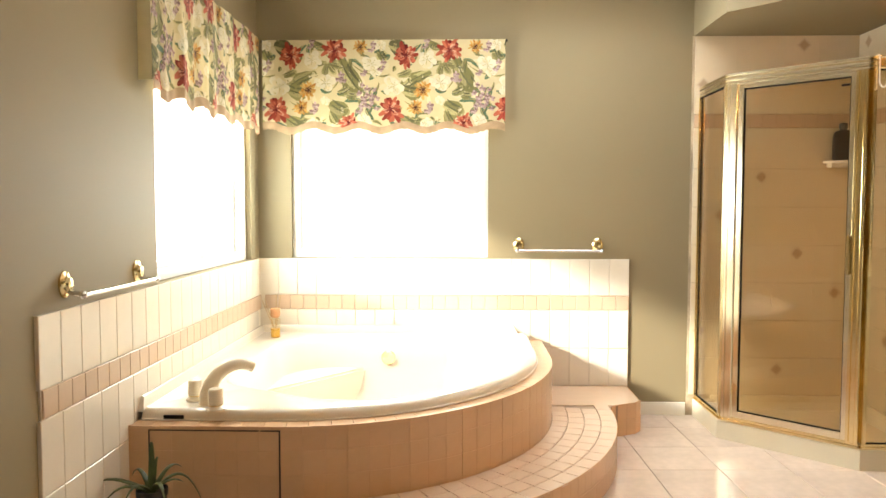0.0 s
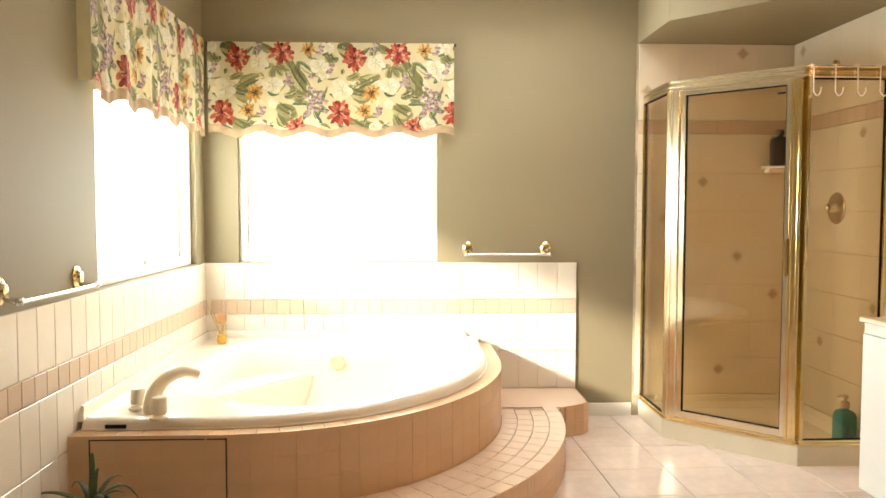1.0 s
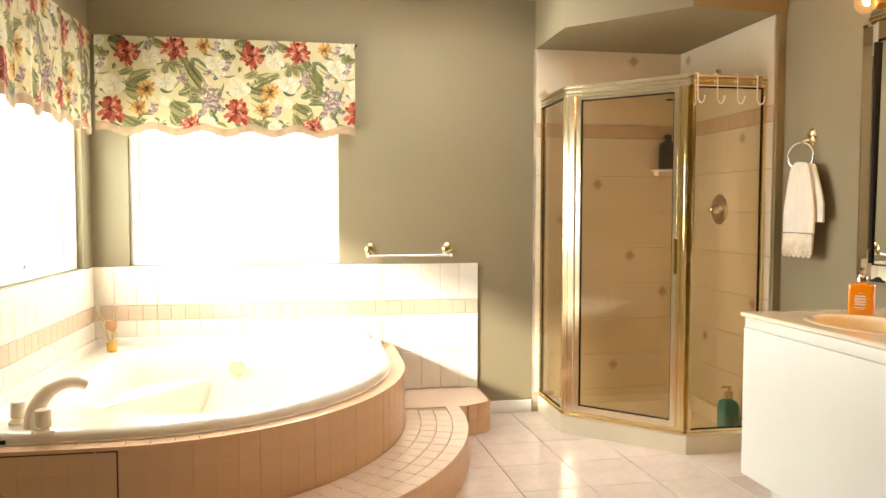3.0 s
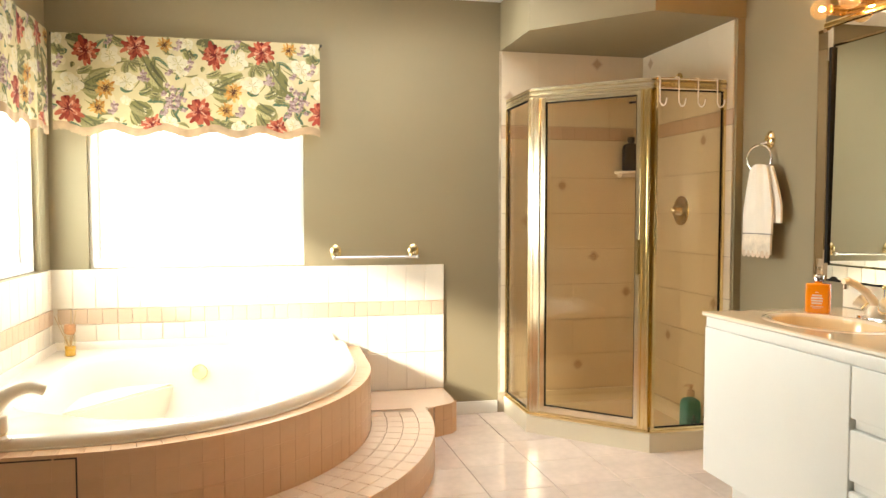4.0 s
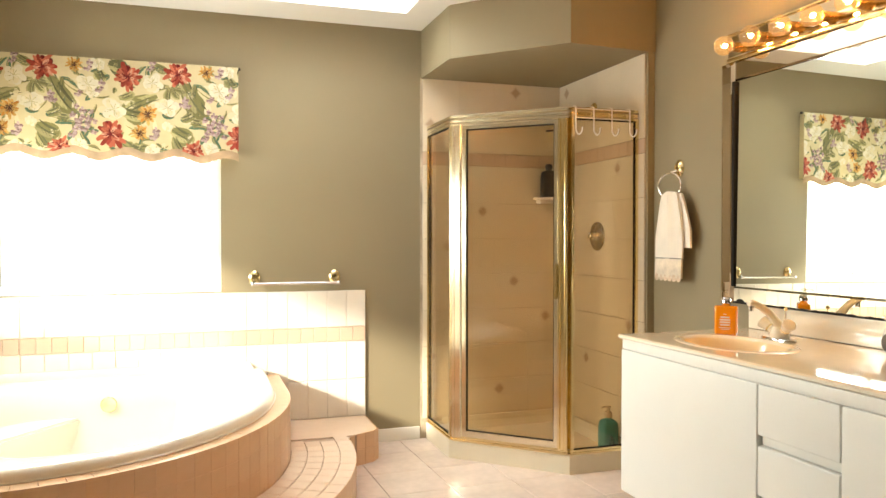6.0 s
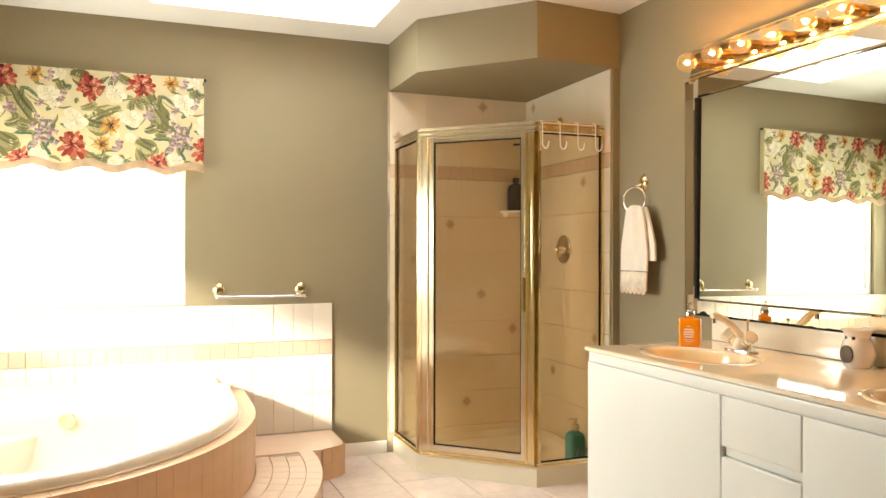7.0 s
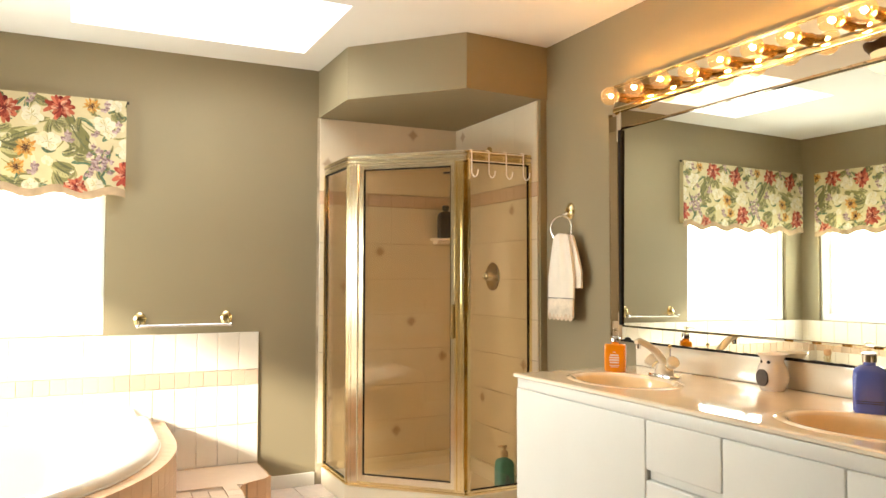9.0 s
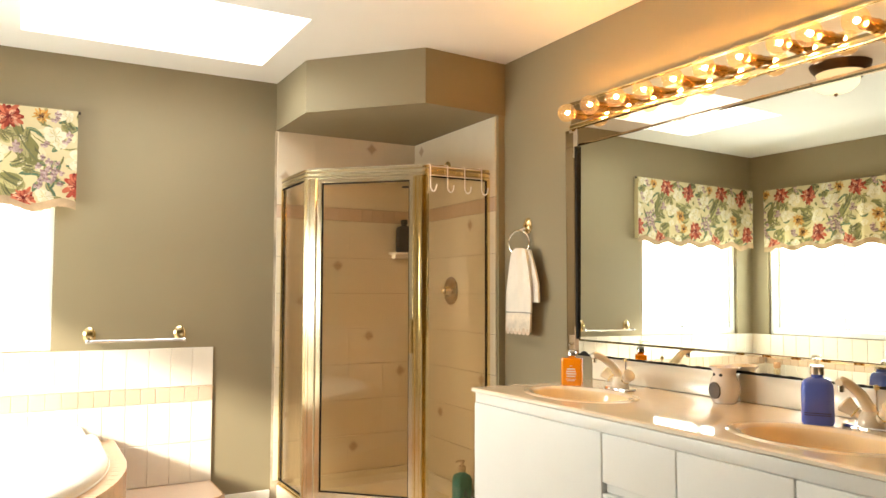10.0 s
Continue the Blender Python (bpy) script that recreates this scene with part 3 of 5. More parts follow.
def valance(name, width, place, gather, phase, label):
    """Printed valance; place(u, v, d) gives the world point u along, v down, d off the cloth."""
    top = thing(name, place(width / 2, 0.0, 0.0), label, "valance", "window valances")

    def wave(u, v):
        return gather * (0.5 + 0.5 * v / HIGH) * (math.sin(u * 21.0 + 1.1) + 0.5 * math.sin(u * 47.0) + 0.3 * math.sin(u * 83 + 2))

    def hem(u):
        return HIGH - 0.040 + 0.016 * math.sin(u * 2 * math.pi / 0.255 - 2.37)

    def at(u, v, d):
        u, v = min(max(u, 0.0), width), min(max(v, 0.0), hem(u))
        return Vector(place(u, v, wave(u, v) + d))
    nu, nv = 120, 16
    bm = B()
    loops = []
    for i in range(nu + 1):
        u = width * i / nu
        loops.append([at(u, hem(u) * k / nv, 0.0) for k in range(nv + 1)] + [at(u, hem(u) * k / nv, -0.003) for k in range(nv, -1, -1)])
    loft(bm, loops, True, True, True)
    for u in (0.0, width):      # short returns to the wall
        loft(bm, [[at(u, hem(u) * k / 4, -0.001), Vector(place(u, hem(u) * k / 4, -0.04))] for k in range(5)], False)
    cloth = part("cloth", bm, CREAMCLOTH, top)
    bm = B()                    # fringe along the hem
    rnd = random.Random(5)
    n = 300
    lo, hi = [], []
    for i in range(n + 1):
        u = width * i / n
        h = hem(u)
        hi.append(Vector(place(u, h - 0.010, wave(u, h) + 0.003)))
        lo.append(Vector(place(u, h + 0.033 + rnd.uniform(-0.004, 0.004), wave(u, h) + 0.003)))
    loft(bm, [hi, lo, [p + Vector((0.0, 0.0, 0.001)) for p in lo]], False)
    part("fringe", bm, FRINGE, cloth, "tan fringe along the wavy hem")
    part("rod", tube(B(), [place(-0.012, 0.004, -0.02), place(width + 0.012, 0.004, -0.02)], 0.008, 10), DARK, top, "thin dark curtain rod")

    # the printed bouquet, repeated along the cloth
    groups = {}

    def petal(key, u, v, ang, length, wide, layer, wob=0.0, notch=0.0):
        b = groups.setdefault(key, B())
        d = 0.0006 + 0.00035 * layer
        ca, sa = math.cos(ang), math.sin(ang)
        rowsp = []
        for s, w in ((0.0, 0.2), (0.25, 0.72), (0.55, 1.0), (0.8, 0.86), (0.94, 0.5 + notch * 0.5), (1.0, 0.08 + notch)):
            off = wob * math.sin(s * 3.0) * length
            cx, cy = u + ca * s * length - sa * off, v + sa * s * length + ca * off
            rowsp.append([at(cx - sa * w * wide * k, cy + ca * w * wide * k, d) for k in (-0.5, 0.0, 0.5)])
        loft(b, rowsp, False)

    def bloom(keys, u, v, r, n, layers, seed, squash=0.62):
        rn = random.Random(seed)
        for ly in range(layers):
            sc = 1.0 - 0.28 * ly
            for i in range(n):
                a = 2 * math.pi * (i + 0.5 * ly + rn.uniform(-0.45, 0.45)) / n
                petal(keys[(i + ly) % len(keys)], u, v, a, r * sc * rn.uniform(0.66, 1.12), r * squash * sc * rn.uniform(0.8, 1.1), 3 + layers_at + ly, rn.uniform(-0.1, 0.1), 0.25)
                if r > 0.03 and keys[0][0] in ("r", "o"):
                    petal(("r", 3) if keys[0][0] == "r" else ("s", 0), u, v, a + 0.12, r * sc * 0.62, r * 0.06, 3.5 + layers_at + ly)
                elif r > 0.035 and keys[0][0] == "w":
                    petal(("g", 2), u, v, a + 0.3, r * sc * 0.8, r * 0.05, 3.5 + layers_at + ly)

    def leaf(key, u, v, ang, length, wide, wob=0.12):
        a = radians(ang)
        petal(key, u, v, a, length, wide, 0, wob)
        if wide > 0.012 and key[0] == "g":
            side = 0.18 * wide
            petal((key[0], 2 if key[1] != 2 else 0), u - math.sin(a) * side, v + math.cos(a) * side, a, length * 0.85, wide * 0.26, 1, wob)
            petal((key[0], 3 if key[1] != 1 else 1), u + math.sin(a) * side * 1.3, v - math.cos(a) * side * 1.3, a, length * 0.8, wide * 0.14, 1, wob)
            petal(("g", 3), u, v, a, length * 0.95, wide * 0.07 + 0.001, 2, wob)
            for j in range(4):
                f = 0.2 + 0.17 * j
                off = wob * math.sin(f * 3.0) * length
                cx, cy = u + math.cos(a) * f * length - math.sin(a) * off, v + math.sin(a) * f * length + math.cos(a) * off
                for sg in (-0.6, 0.6):
                    petal(("g", 3), cx, cy, a + sg, wide * 0.38, 0.0016, 2)

    k = 0.001172
    for rep in range(-1, int(width / REPEAT) + 2):
        o = phase + rep * REPEAT
        rl = random.Random(77)
        layers_at = 0
        # pale sprigs behind the flowers
        for _ in range(64):
            leaf(("g", rl.choice((0, 2, 2, 2, 1))), o + rl.uniform(0, 553) * k, rl.uniform(0, 420) * k, rl.uniform(0, 360), rl.uniform(25, 60) * k, rl.uniform(9, 20) * k, rl.uniform(-0.2, 0.2))
        for _ in range(26):
            leaf(("w", 1), o + rl.uniform(0, 553) * k, rl.uniform(0, 420) * k, rl.uniform(0, 360), rl.uniform(30, 60) * k, rl.uniform(18, 34) * k, rl.uniform(-0.2, 0.2))
        for x, y, a, ln, w, c in ((60, 15, 20, 75, 58, 3), (262, 155, 152, 160, 48, 0), (375, 85, 58, 175, 70, 0), (325, 300, 30, 90, 66, 0), (118, 232, 12, 95, 58, 0),
                                  (110, 370, 28, 105, 64, 0), (100, 172, -22, 65, 30, 2), (330, 335, 62, 70, 36, 0), (365, 258, -25, 62, 40, 2), (405, 262, 10, 46, 40, 2),
                                  (315, 110, 100, 66, 26, 2), (318, 108, 55, 62, 24, 2), (312, 108, 165, 74, 26, 2), (320, 108, 15, 60, 24, 2), (250, 10, 30, 60, 30, 0),
                                  (10, 45, 60, 60, 44, 2), (150, 395, -5, 80, 34, 2), (425, 90, 95, 70, 30, 0)):
            leaf(("g", c), o + x * k, y * k, a, ln * 1.1 * k, w * 1.35 * k, 0.07)
        for x, y, a, ln, w in ((215, 22, 130, 60, 20), (225, 20, 85, 70, 20), (235, 15, 20, 70, 18), (500, 300, 183, 105, 22), (505, 305, 12, 70, 20), (500, 310, 62, 80, 24),
                               (495, 308, 128, 75, 22), (505, 290, -48, 70, 20), (480, 120, 200, 70, 16), (455, 112, 15, 120, 16), (20, 245, 0, 45, 22), (20, 85, -15, 46, 26),
                               (570, 160, 150, 60, 22), (540, 60, -20, 50, 24), (250, 385, 10, 60, 18), (60, 385, 30, 70, 30), (440, 170, 100, 46, 14)):
            leaf(("g", 1), o + x * k, y * k, a, ln * k, w * k)
        for x, y, a, ln in ((170, 250, -30, 80), (300, 60, 30, 90), (430, 110, 25, 130), (240, 290, 60, 60), (330, 240, -60, 80), (130, 290, 20, 70), (250, 390, -15, 60)):
            leaf(("g", 0), o + x * k, y * k, a, ln * k, 6 * k)
        for i, (x, y, r) in enumerate(((80, 222, 52), (305, 205, 50), (240, 95, 46), (530, 118, 50), (495, 385, 42), (300, 285, 26), (545, 150, 30), (20, 25, 34), (235, 400, 34))):
            bloom([("w", 0), ("w", 0), ("w", 1)], o + x * k, y * k, r * k, 7, 2, i, 0.8)
            bloom([("g", 2)], o + x * k, y * k, 8 * k, 5, 1, i)
        layers_at = 2
        sprays = ((505, 262, 9, 58), (530, 300, 5, 46), (380, 180, 4, 20), (495, 155, 2, 16), (30, 130, 3, 26), (535, 40, 3, 22), (240, 25, 3, 26), (255, 330, 3, 22), (475, 332, 3, 20))
        for x, y, n, spread in sprays:
            for i in range(n):
                ang, far = 2.4 * i, spread * math.sqrt(i / n)
                fx, fy, fr = x + far * math.cos(ang), y + far * math.sin(ang), rl.uniform(12, 19)
                bloom([("p", 0), ("p", 1), ("p", 1)], o + fx * k, fy * k, fr * k, 5, 1, i + 10, 0.75)
                bloom([("s", 0)], o + fx * k, fy * k, 3.5 * k, 5, 1, i)
        layers_at = 4
        for i, (x, y, r) in enumerate(((222, 238, 46), (187, 325, 38), (473, 36, 34))):
            bloom([("o", 0), ("o", 1), ("o", 1)], o + x * k, y * k, r * k, 17, 2, i + 30, 0.3)
            bloom([("s", 0)], o + x * k, y * k, 9 * k, 6, 1, i, 0.9)
        for i, (x, y, r) in enumerate(((140, 75, 60), (350, 50, 58), (65, 330, 64), (415, 395, 46))):
            bloom([("r", 3)], o + x * k, y * k, r * 0.8 * k, 9, 1, i + 50, 0.6)
            layers_at = 5
            bloom([("r", 0), ("r", 1)], o + x * k, y * k, r * 1.1 * k, 11, 1, i + 60, 0.34)
            layers_at = 6
            bloom([("r", 1), ("r", 2), ("r", 1), ("r", 0)], o + x * k, y * k, r * 0.86 * k, 10, 2, i + 70, 0.3)
            layers_at = 8
            bloom([("r", 3)], o + x * k, y * k, r * 0.2 * k, 6, 1, i + 80, 0.5)
            layers_at = 4
    palette = {"g": GREENS, "w": WHITES, "p": PURPLES, "o": GOLDS, "r": REDS, "s": [SEED]}
    joined, inks = B(), []
    for q in sorted(groups):
        before = len(joined.faces)
        tmp = bpy.data.meshes.new("tmp")
        groups[q].to_mesh(tmp)
        groups[q].free()
        joined.from_mesh(tmp)
        bpy.data.meshes.remove(tmp)
        joined.faces.ensure_lookup_table()
        for f in joined.faces[before:]:
            f.material_index = len(inks)
        inks.append(palette[q[0]][q[1]])
    part("floral_print", joined, inks, cloth, "red, gold, mauve and green floral print")["kind"] = "stuff"
    return top


valance("valance", 1.37, lambda u, v, d: (0.045 + u, -0.05 - d, 2.135 - v), 0.0025, 0.0, "cream floral valance with red flowers and tan fringe, flat")
valance("valance", 1.455, lambda u, v, d: (0.055 + d, -1.625 + u, 2.125 - v), 0.009, 0.23, "cream floral valance with red flowers and tan fringe, gathered")

# ---------------------------------------------------------------- shower
SA, SB = Vector((2.52, -0.44, 0)), Vector((2.99, -0.898, 0))
SW, SE = Vector((2.52, -0.012, 0)), Vector((SX - 0.012, -0.898, 0))
CURB, HEAD = 0.098, 1.868
shower = thing("shower_enclosure", (3.0, -0.45, 0), "neo-angle shower with brass frame and bronze tinted glass", "shower")
bm = B()
pan_out = [(2.502, -0.012), (2.502, -0.432), (2.988, -0.912), (SX - 0.012, -0.912), (SX - 0.012, -0.012)]
pan_in = [(2.585, -0.03), (2.585, -0.40), (3.02, -0.83), (SX - 0.03, -0.83), (SX - 0.03, -0.03)]
loft(bm, [[(x, y, 0.0) for x, y in pan_out], [(x, y, CURB - 0.006) for x, y in pan_out],
          [(x + 0.006 * (1 if x < 2.7 else 0), y + (0.006 if y < -0.5 else 0), CURB) for x, y in pan_out],
          [(x, y, CURB) for x, y in pan_in], [(x + 0.02 * (1 if x < 3.2 else -1), y + 0.02 * (1 if y < -0.3 else -1), 0.045) for x, y in pan_in]], True, False, True)
bmesh.ops.recalc_face_normals(bm, faces=bm.faces)
for x0, x1, y0, y1 in ((2.60, SX - 0.013, -0.034, -0.0125), (SX - 0.034, SX - 0.0125, -0.82, -0.035)):
    box(bm, x0, x1, y0, y1, 0.046, 0.1225, 0.006)
part("shower_pan", bm, PAN, shower, "cream moulded shower pan")


def along_bar(bm, p, q, s0, s1, depth, z0, z1, off=0.0, bev=0.003):
    """A bar between fractions (metres from p) along the line p-q; depth across it; off outwards."""
    d = (q - p).normalized()
    out = Vector((d.y, -d.x, 0))
    mid = p + d * (s0 + s1) / 2 + out * off
    m = Matrix.Translation((mid.x, mid.y, (z0 + z1) / 2)) @ Matrix.Rotation(math.atan2(d.y, d.x), 4, "Z")
    return boxm(bm, m, s1 - s0, depth, z1 - z0, bev)


LW, LD, LE = (SA - SW).length, (SB - SA).length, (SE - SB).length
for p, q, ln in ((SW, SA, LW), (SA, SB, LD), (SB, SE, LE)):
    bm = B()
    along_bar(bm, p, q, 0.0, ln, 0.036, HEAD - 0.040, HEAD - 0.023, 0, 0.0065)
    along_bar(bm, p, q, 0.0, ln, 0.040, HEAD - 0.014, HEAD, 0, 0.0055)
    along_bar(bm, p, q, 0.0, ln, 0.030, HEAD - 0.056, HEAD - 0.045, 0, 0.003)
    # Window gleam and golden bulb light are painted as two brass colours.
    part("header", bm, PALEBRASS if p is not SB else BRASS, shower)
    # Dark bars paint the reflections seen as lines between the rails.
    bm = B()
    along_bar(bm, p, q, 0.0, ln, 0.024, HEAD - 0.023, HEAD - 0.014, 0, 0)
    along_bar(bm, p, q, 0.0, ln, 0.020, HEAD - 0.045, HEAD - 0.040, 0, 0)
    part("header_groove", bm, GROOVE, shower, "recessed groove with dark reflections in its colour", False)
    bm = B()
    along_bar(bm, p, q, 0.0, ln, 0.034, CURB, CURB + 0.012, 0, 0.003)
    along_bar(bm, p, q, 0.0, ln, 0.02, CURB + 0.012, CURB + 0.024, 0, 0.003)
    part("bottom_track", bm, BRASS, shower)
for p, q, s0, s1 in ((SW, SA, 0.0, 0.018), (SB, SE, LE - 0.018, LE)):
    part("wall_jamb", along_bar(B(), p, q, s0, s1, 0.03, CURB + 0.024, HEAD - 0.056), BRASS, shower)
# corner posts, fluted from three ribs; pale and golden brass paint window and bulb light
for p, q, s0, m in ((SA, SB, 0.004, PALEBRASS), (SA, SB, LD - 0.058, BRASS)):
    d = (q - p).normalized()
    out = Vector((d.y, -d.x, 0))
    prof = []
    for side in (1, -1):
        fl = ((0.0, 0.016), (0.004, 0.020), (0.014, 0.020), (0.018, 0.014), (0.036, 0.014), (0.040, 0.020), (0.050, 0.020), (0.054, 0.016))
        prof += [(p + d * (s0 + a) + out * (b * side)).xy[:] for a, b in (fl if side == 1 else reversed(fl))]
    bm = prism(B(), prof, CURB + 0.024, HEAD - 0.056)
    part("corner_post", bm, m, shower)
# Jambs repeat the posts' painted window and bulb light.
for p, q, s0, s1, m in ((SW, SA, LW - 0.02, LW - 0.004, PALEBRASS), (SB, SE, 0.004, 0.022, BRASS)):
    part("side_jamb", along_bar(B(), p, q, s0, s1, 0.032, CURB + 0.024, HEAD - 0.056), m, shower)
for p, q, s0, s1 in ((SW, SA, 0.018, LW - 0.02), (SB, SE, 0.022, LE - 0.018)):
    g = part("side_glass", along_bar(B(), p, q, s0, s1, 0.005, CURB + 0.024, HEAD - 0.056, 0, 0), BRONZEGLASS, shower, "fixed bronze tinted pane", False)
    bm = B()
    for a0, a1, z0, z1 in ((s0, s0 + 0.0045, CURB + 0.0285, HEAD - 0.062), (s1 - 0.0045, s1, CURB + 0.0285, HEAD - 0.062),
                           (s0, s1, CURB + 0.024, CURB + 0.03), (s0, s1, HEAD - 0.062, HEAD - 0.056)):
        along_bar(bm, p, q, a0, a1, 0.007, z0, z1, 0, 0)
    part("gasket", bm, BLACK, g, "black rubber seal", False)
DL, DR, DB, DT = 0.064, LD - 0.050, CURB + 0.03, HEAD - 0.060
door = B()
for a0, a1, z0, z1 in ((DL, DL + 0.026, DB, DT), (DR - 0.026, DR, DB, DT), (DL + 0.026, DR - 0.026, DB, DB + 0.034), (DL + 0.026, DR - 0.026, DT - 0.02, DT)):
    along_bar(door, SA, SB, a0, a1, 0.026, z0, z1, 0.006, 0.003)
shower_door = part("shower_door", door, PALEBRASS, shower, "closed framed shower door")
part("door_glass", along_bar(B(), SA, SB, DL + 0.026, DR - 0.026, 0.005, DB + 0.034, DT - 0.02, 0.004, 0), BRONZEGLASS, shower_door, "bronze tinted glass", False)
bm = B()
for a0, a1, z0, z1 in ((DL + 0.026, DL + 0.0305, DB + 0.034, DT - 0.02), (DR - 0.0305, DR - 0.026, DB + 0.034, DT - 0.02),
                       (DL + 0.026, DR - 0.026, DB + 0.034, DB + 0.0385), (DL + 0.026, DR - 0.026, DT - 0.026, DT - 0.02)):
    along_bar(bm, SA, SB, a0, a1, 0.010, z0, z1, 0.006, 0)
part("gasket", bm, BLACK, shower_door, "black rubber seal", False)
bm = along_bar(B(), SA, SB, DR - 0.022, DR - 0.004, 0.02, 0.895, 1.07, 0.026, 0.004)
part("door_pull", bm, BRASS, shower_door, "brass door pull")
bm = along_bar(B(), SA, SB, DR - 0.07, DR - 0.034, 0.001, DT - 0.06, DT - 0.05, 0.0075, 0)
part("maker_label", bm, BLACK, shower_door, "tiny dark maker label", False)

rack = thing("hook_rack", (3.19, -0.905, HEAD), "white wire hook rack hung over the shower frame", "hook rack")
WIRE = material("white plastic coated wire", (0.8, 0.72, 0.62), 0.35, vary=0.03, bump=0)
for z in (HEAD - 0.008, HEAD - 0.055):
    part("crossbar", tube(B(), [(3.008, -0.923, z), (3.328, -0.923, z)], 0.0028, 8), WIRE, rack)
for x in (3.012, 3.114, 3.219, 3.324):
    pts = [(x, -0.885, HEAD + 0.004), (x, -0.905, HEAD + 0.006), (x, -0.923, HEAD), (x, -0.925, HEAD - 0.12)]
    pts += [(x + 0.004 + 0.006 * a / 180, -0.9475 + 0.0225 * math.cos(radians(a)), HEAD - 0.12 - 0.0225 * math.sin(radians(a))) for a in range(22, 181, 22)]
    pts += [(x + 0.011, -0.971, HEAD - 0.108)]
    part("hook", tube(B(), pts, 0.0034, 8), WIRE, rack)

# Brass darkened so that the plate's dark reflections sit in its colour.
DARKBRASS = material("brass with dark reflections in its colour", (0.40, 0.29, 0.12), 0.25, 1.0, vary=0.15, grain=15)
valve = thing("shower_valve", (SX - 0.012, -0.49, 1.215), "round brass shower valve on beige tiles", "shower valve")
part("escutcheon", lathe(B(), (SX - 0.011, -0.49, 1.215), [(0.082, 0.0), (0.082, 0.004), (0.07, 0.01), (0.03, 0.014), (0.0, 0.015)], 36, R_EAST), DARKBRASS, valve, "brass plate darkened for dark reflections")
part("knob", lathe(B(), (SX - 0.024, -0.49, 1.215), [(0.03, 0.0), (0.026, 0.012), (0.018, 0.03), (0.022, 0.045), (0.012, 0.052), (0.0, 0.053)], 28, R_EAST), PALEBRASS, valve)
head = thing("shower_sprayer", (SX - 0.012, -0.45, 1.955), "brass shower head on a bent arm", "shower head")
part("escutcheon", lathe(B(), (SX - 0.011, -0.45, 1.955), [(0.032, 0.0), (0.03, 0.008), (0.012, 0.014), (0.0, 0.015)], 24, R_EAST), BRASS, head)
part("arm", tube(B(), [(SX - 0.02, -0.45, 1.955), (SX - 0.07, -0.45, 1.95), (SX - 0.12, -0.45, 1.915)], 0.009, 10), BRASS, head)
part("nozzle", lathe(B(), (SX - 0.125, -0.45, 1.91), [(0.010, 0.0), (0.014, 0.02), (0.03, 0.045), (0.03, 0.055), (0.0, 0.056)], 24,
                     Matrix.Rotation(radians(-145), 4, "Y")), BRASS, head)

shelf = thing("soap_shelf", (3.30, -0.012, 1.45), "white ceramic corner soap shelf on tiles", "shelf")
part("ledge", prism(B(), [(3.205, -0.012), (3.21, -0.03), (3.30, -0.105), (SX - 0.012, -0.115), (SX - 0.012, -0.012)], 1.443, 1.458), PORCELAIN, shelf)
part("bracket", prism(B(), [(3.225, -0.012), (3.24, -0.04), (SX - 0.012, -0.05), (SX - 0.012, -0.012)], 1.42, 1.443), PORCELAIN, shelf)


def bottle(name, at, w, d, h, neck, mat, cap_mat, label, cap_high, pump=False, round_corner=0.35, square=False):
    """Rounded bottle with shoulders, a neck and a cap or pump."""
    x, y, z = at
    top = thing(name, at, label, "bottle")

    def outline(k, zz):
        pts = []
        for i in range(28):
            a = 2 * math.pi * i / 28
            c, s = math.cos(a), math.sin(a)
            e = round_corner
            pts.append((x + k * d / 2 * math.copysign(abs(c) ** e, c), y + k * w / 2 * math.copysign(abs(s) ** e, s), zz))
        return pts
    bm = B()

    def circle(r, zz):
        return [(x + r * math.cos(2 * math.pi * i / 28), y + r * math.sin(2 * math.pi * i / 28), zz) for i in range(28)]
    steps = ((1.0, 0.92), (0.97, 0.965), (0.90, 0.985), (0.5, 0.998)) if square else ((1.0, 0.74), (0.95, 0.86), (0.82, 0.94), (0.55, 0.985))
    loft(bm, [outline(0.9, z), outline(1.0, z + 0.006)] + [outline(q, z + h * f) for q, f in steps] + [circle(neck / 2, z + h), circle(neck / 2, z + h + 0.01)],
         True, True, True)
    body = part("body", bm, mat, top)
    zc = z + h + 0.008
    part("cap", lathe(B(), (x, y, zc), [(neck * 0.62, 0), (neck * 0.62, cap_high * 0.8), (neck * 0.5, cap_high), (0.0, cap_high)], 20), cap_mat, top)
    if pump:
        zs = zc + cap_high
        part("pump_stem", lathe(B(), (x, y, zs), [(neck * 0.2, 0), (neck * 0.2, 0.022), (0.0, 0.022)], 12), pump, top)
        bm = lathe(B(), (x, y, zs + 0.02), [(neck * 0.42, 0), (neck * 0.42, 0.009), (0.0, 0.011)], 16)
        tube(bm, [(x, y, zs + 0.026), (x - 0.025, y + 0.006, zs + 0.026), (x - 0.036, y + 0.009, zs + 0.02)], [0.005, 0.0045, 0.0035], 8)
        part("pump_nozzle", bm, pump, top)
    return top, body


CLEARPLASTIC = glass_sheet("clear plastic", (0.92, 0.9, 0.86))
bottle("shampoo_bottle", (3.288, -0.062, 1.458), 0.05, 0.105, 0.168, 0.036, material("black plastic", (0.02, 0.018, 0.02), 0.3, vary=0.2, bump=0.02),
       material("black cap", (0.015, 0.014, 0.015), 0.4, vary=0.1), "black shampoo bottle with dark cap on the soap shelf", 0.03)[0]
BEIGECAP = material("beige pump plastic", (0.50, 0.38, 0.25), 0.5, vary=0.1, bump=0.02)
TEAL = material("teal plastic", (0.045, 0.25, 0.235), 0.3, vary=0.1, bump=0.02)
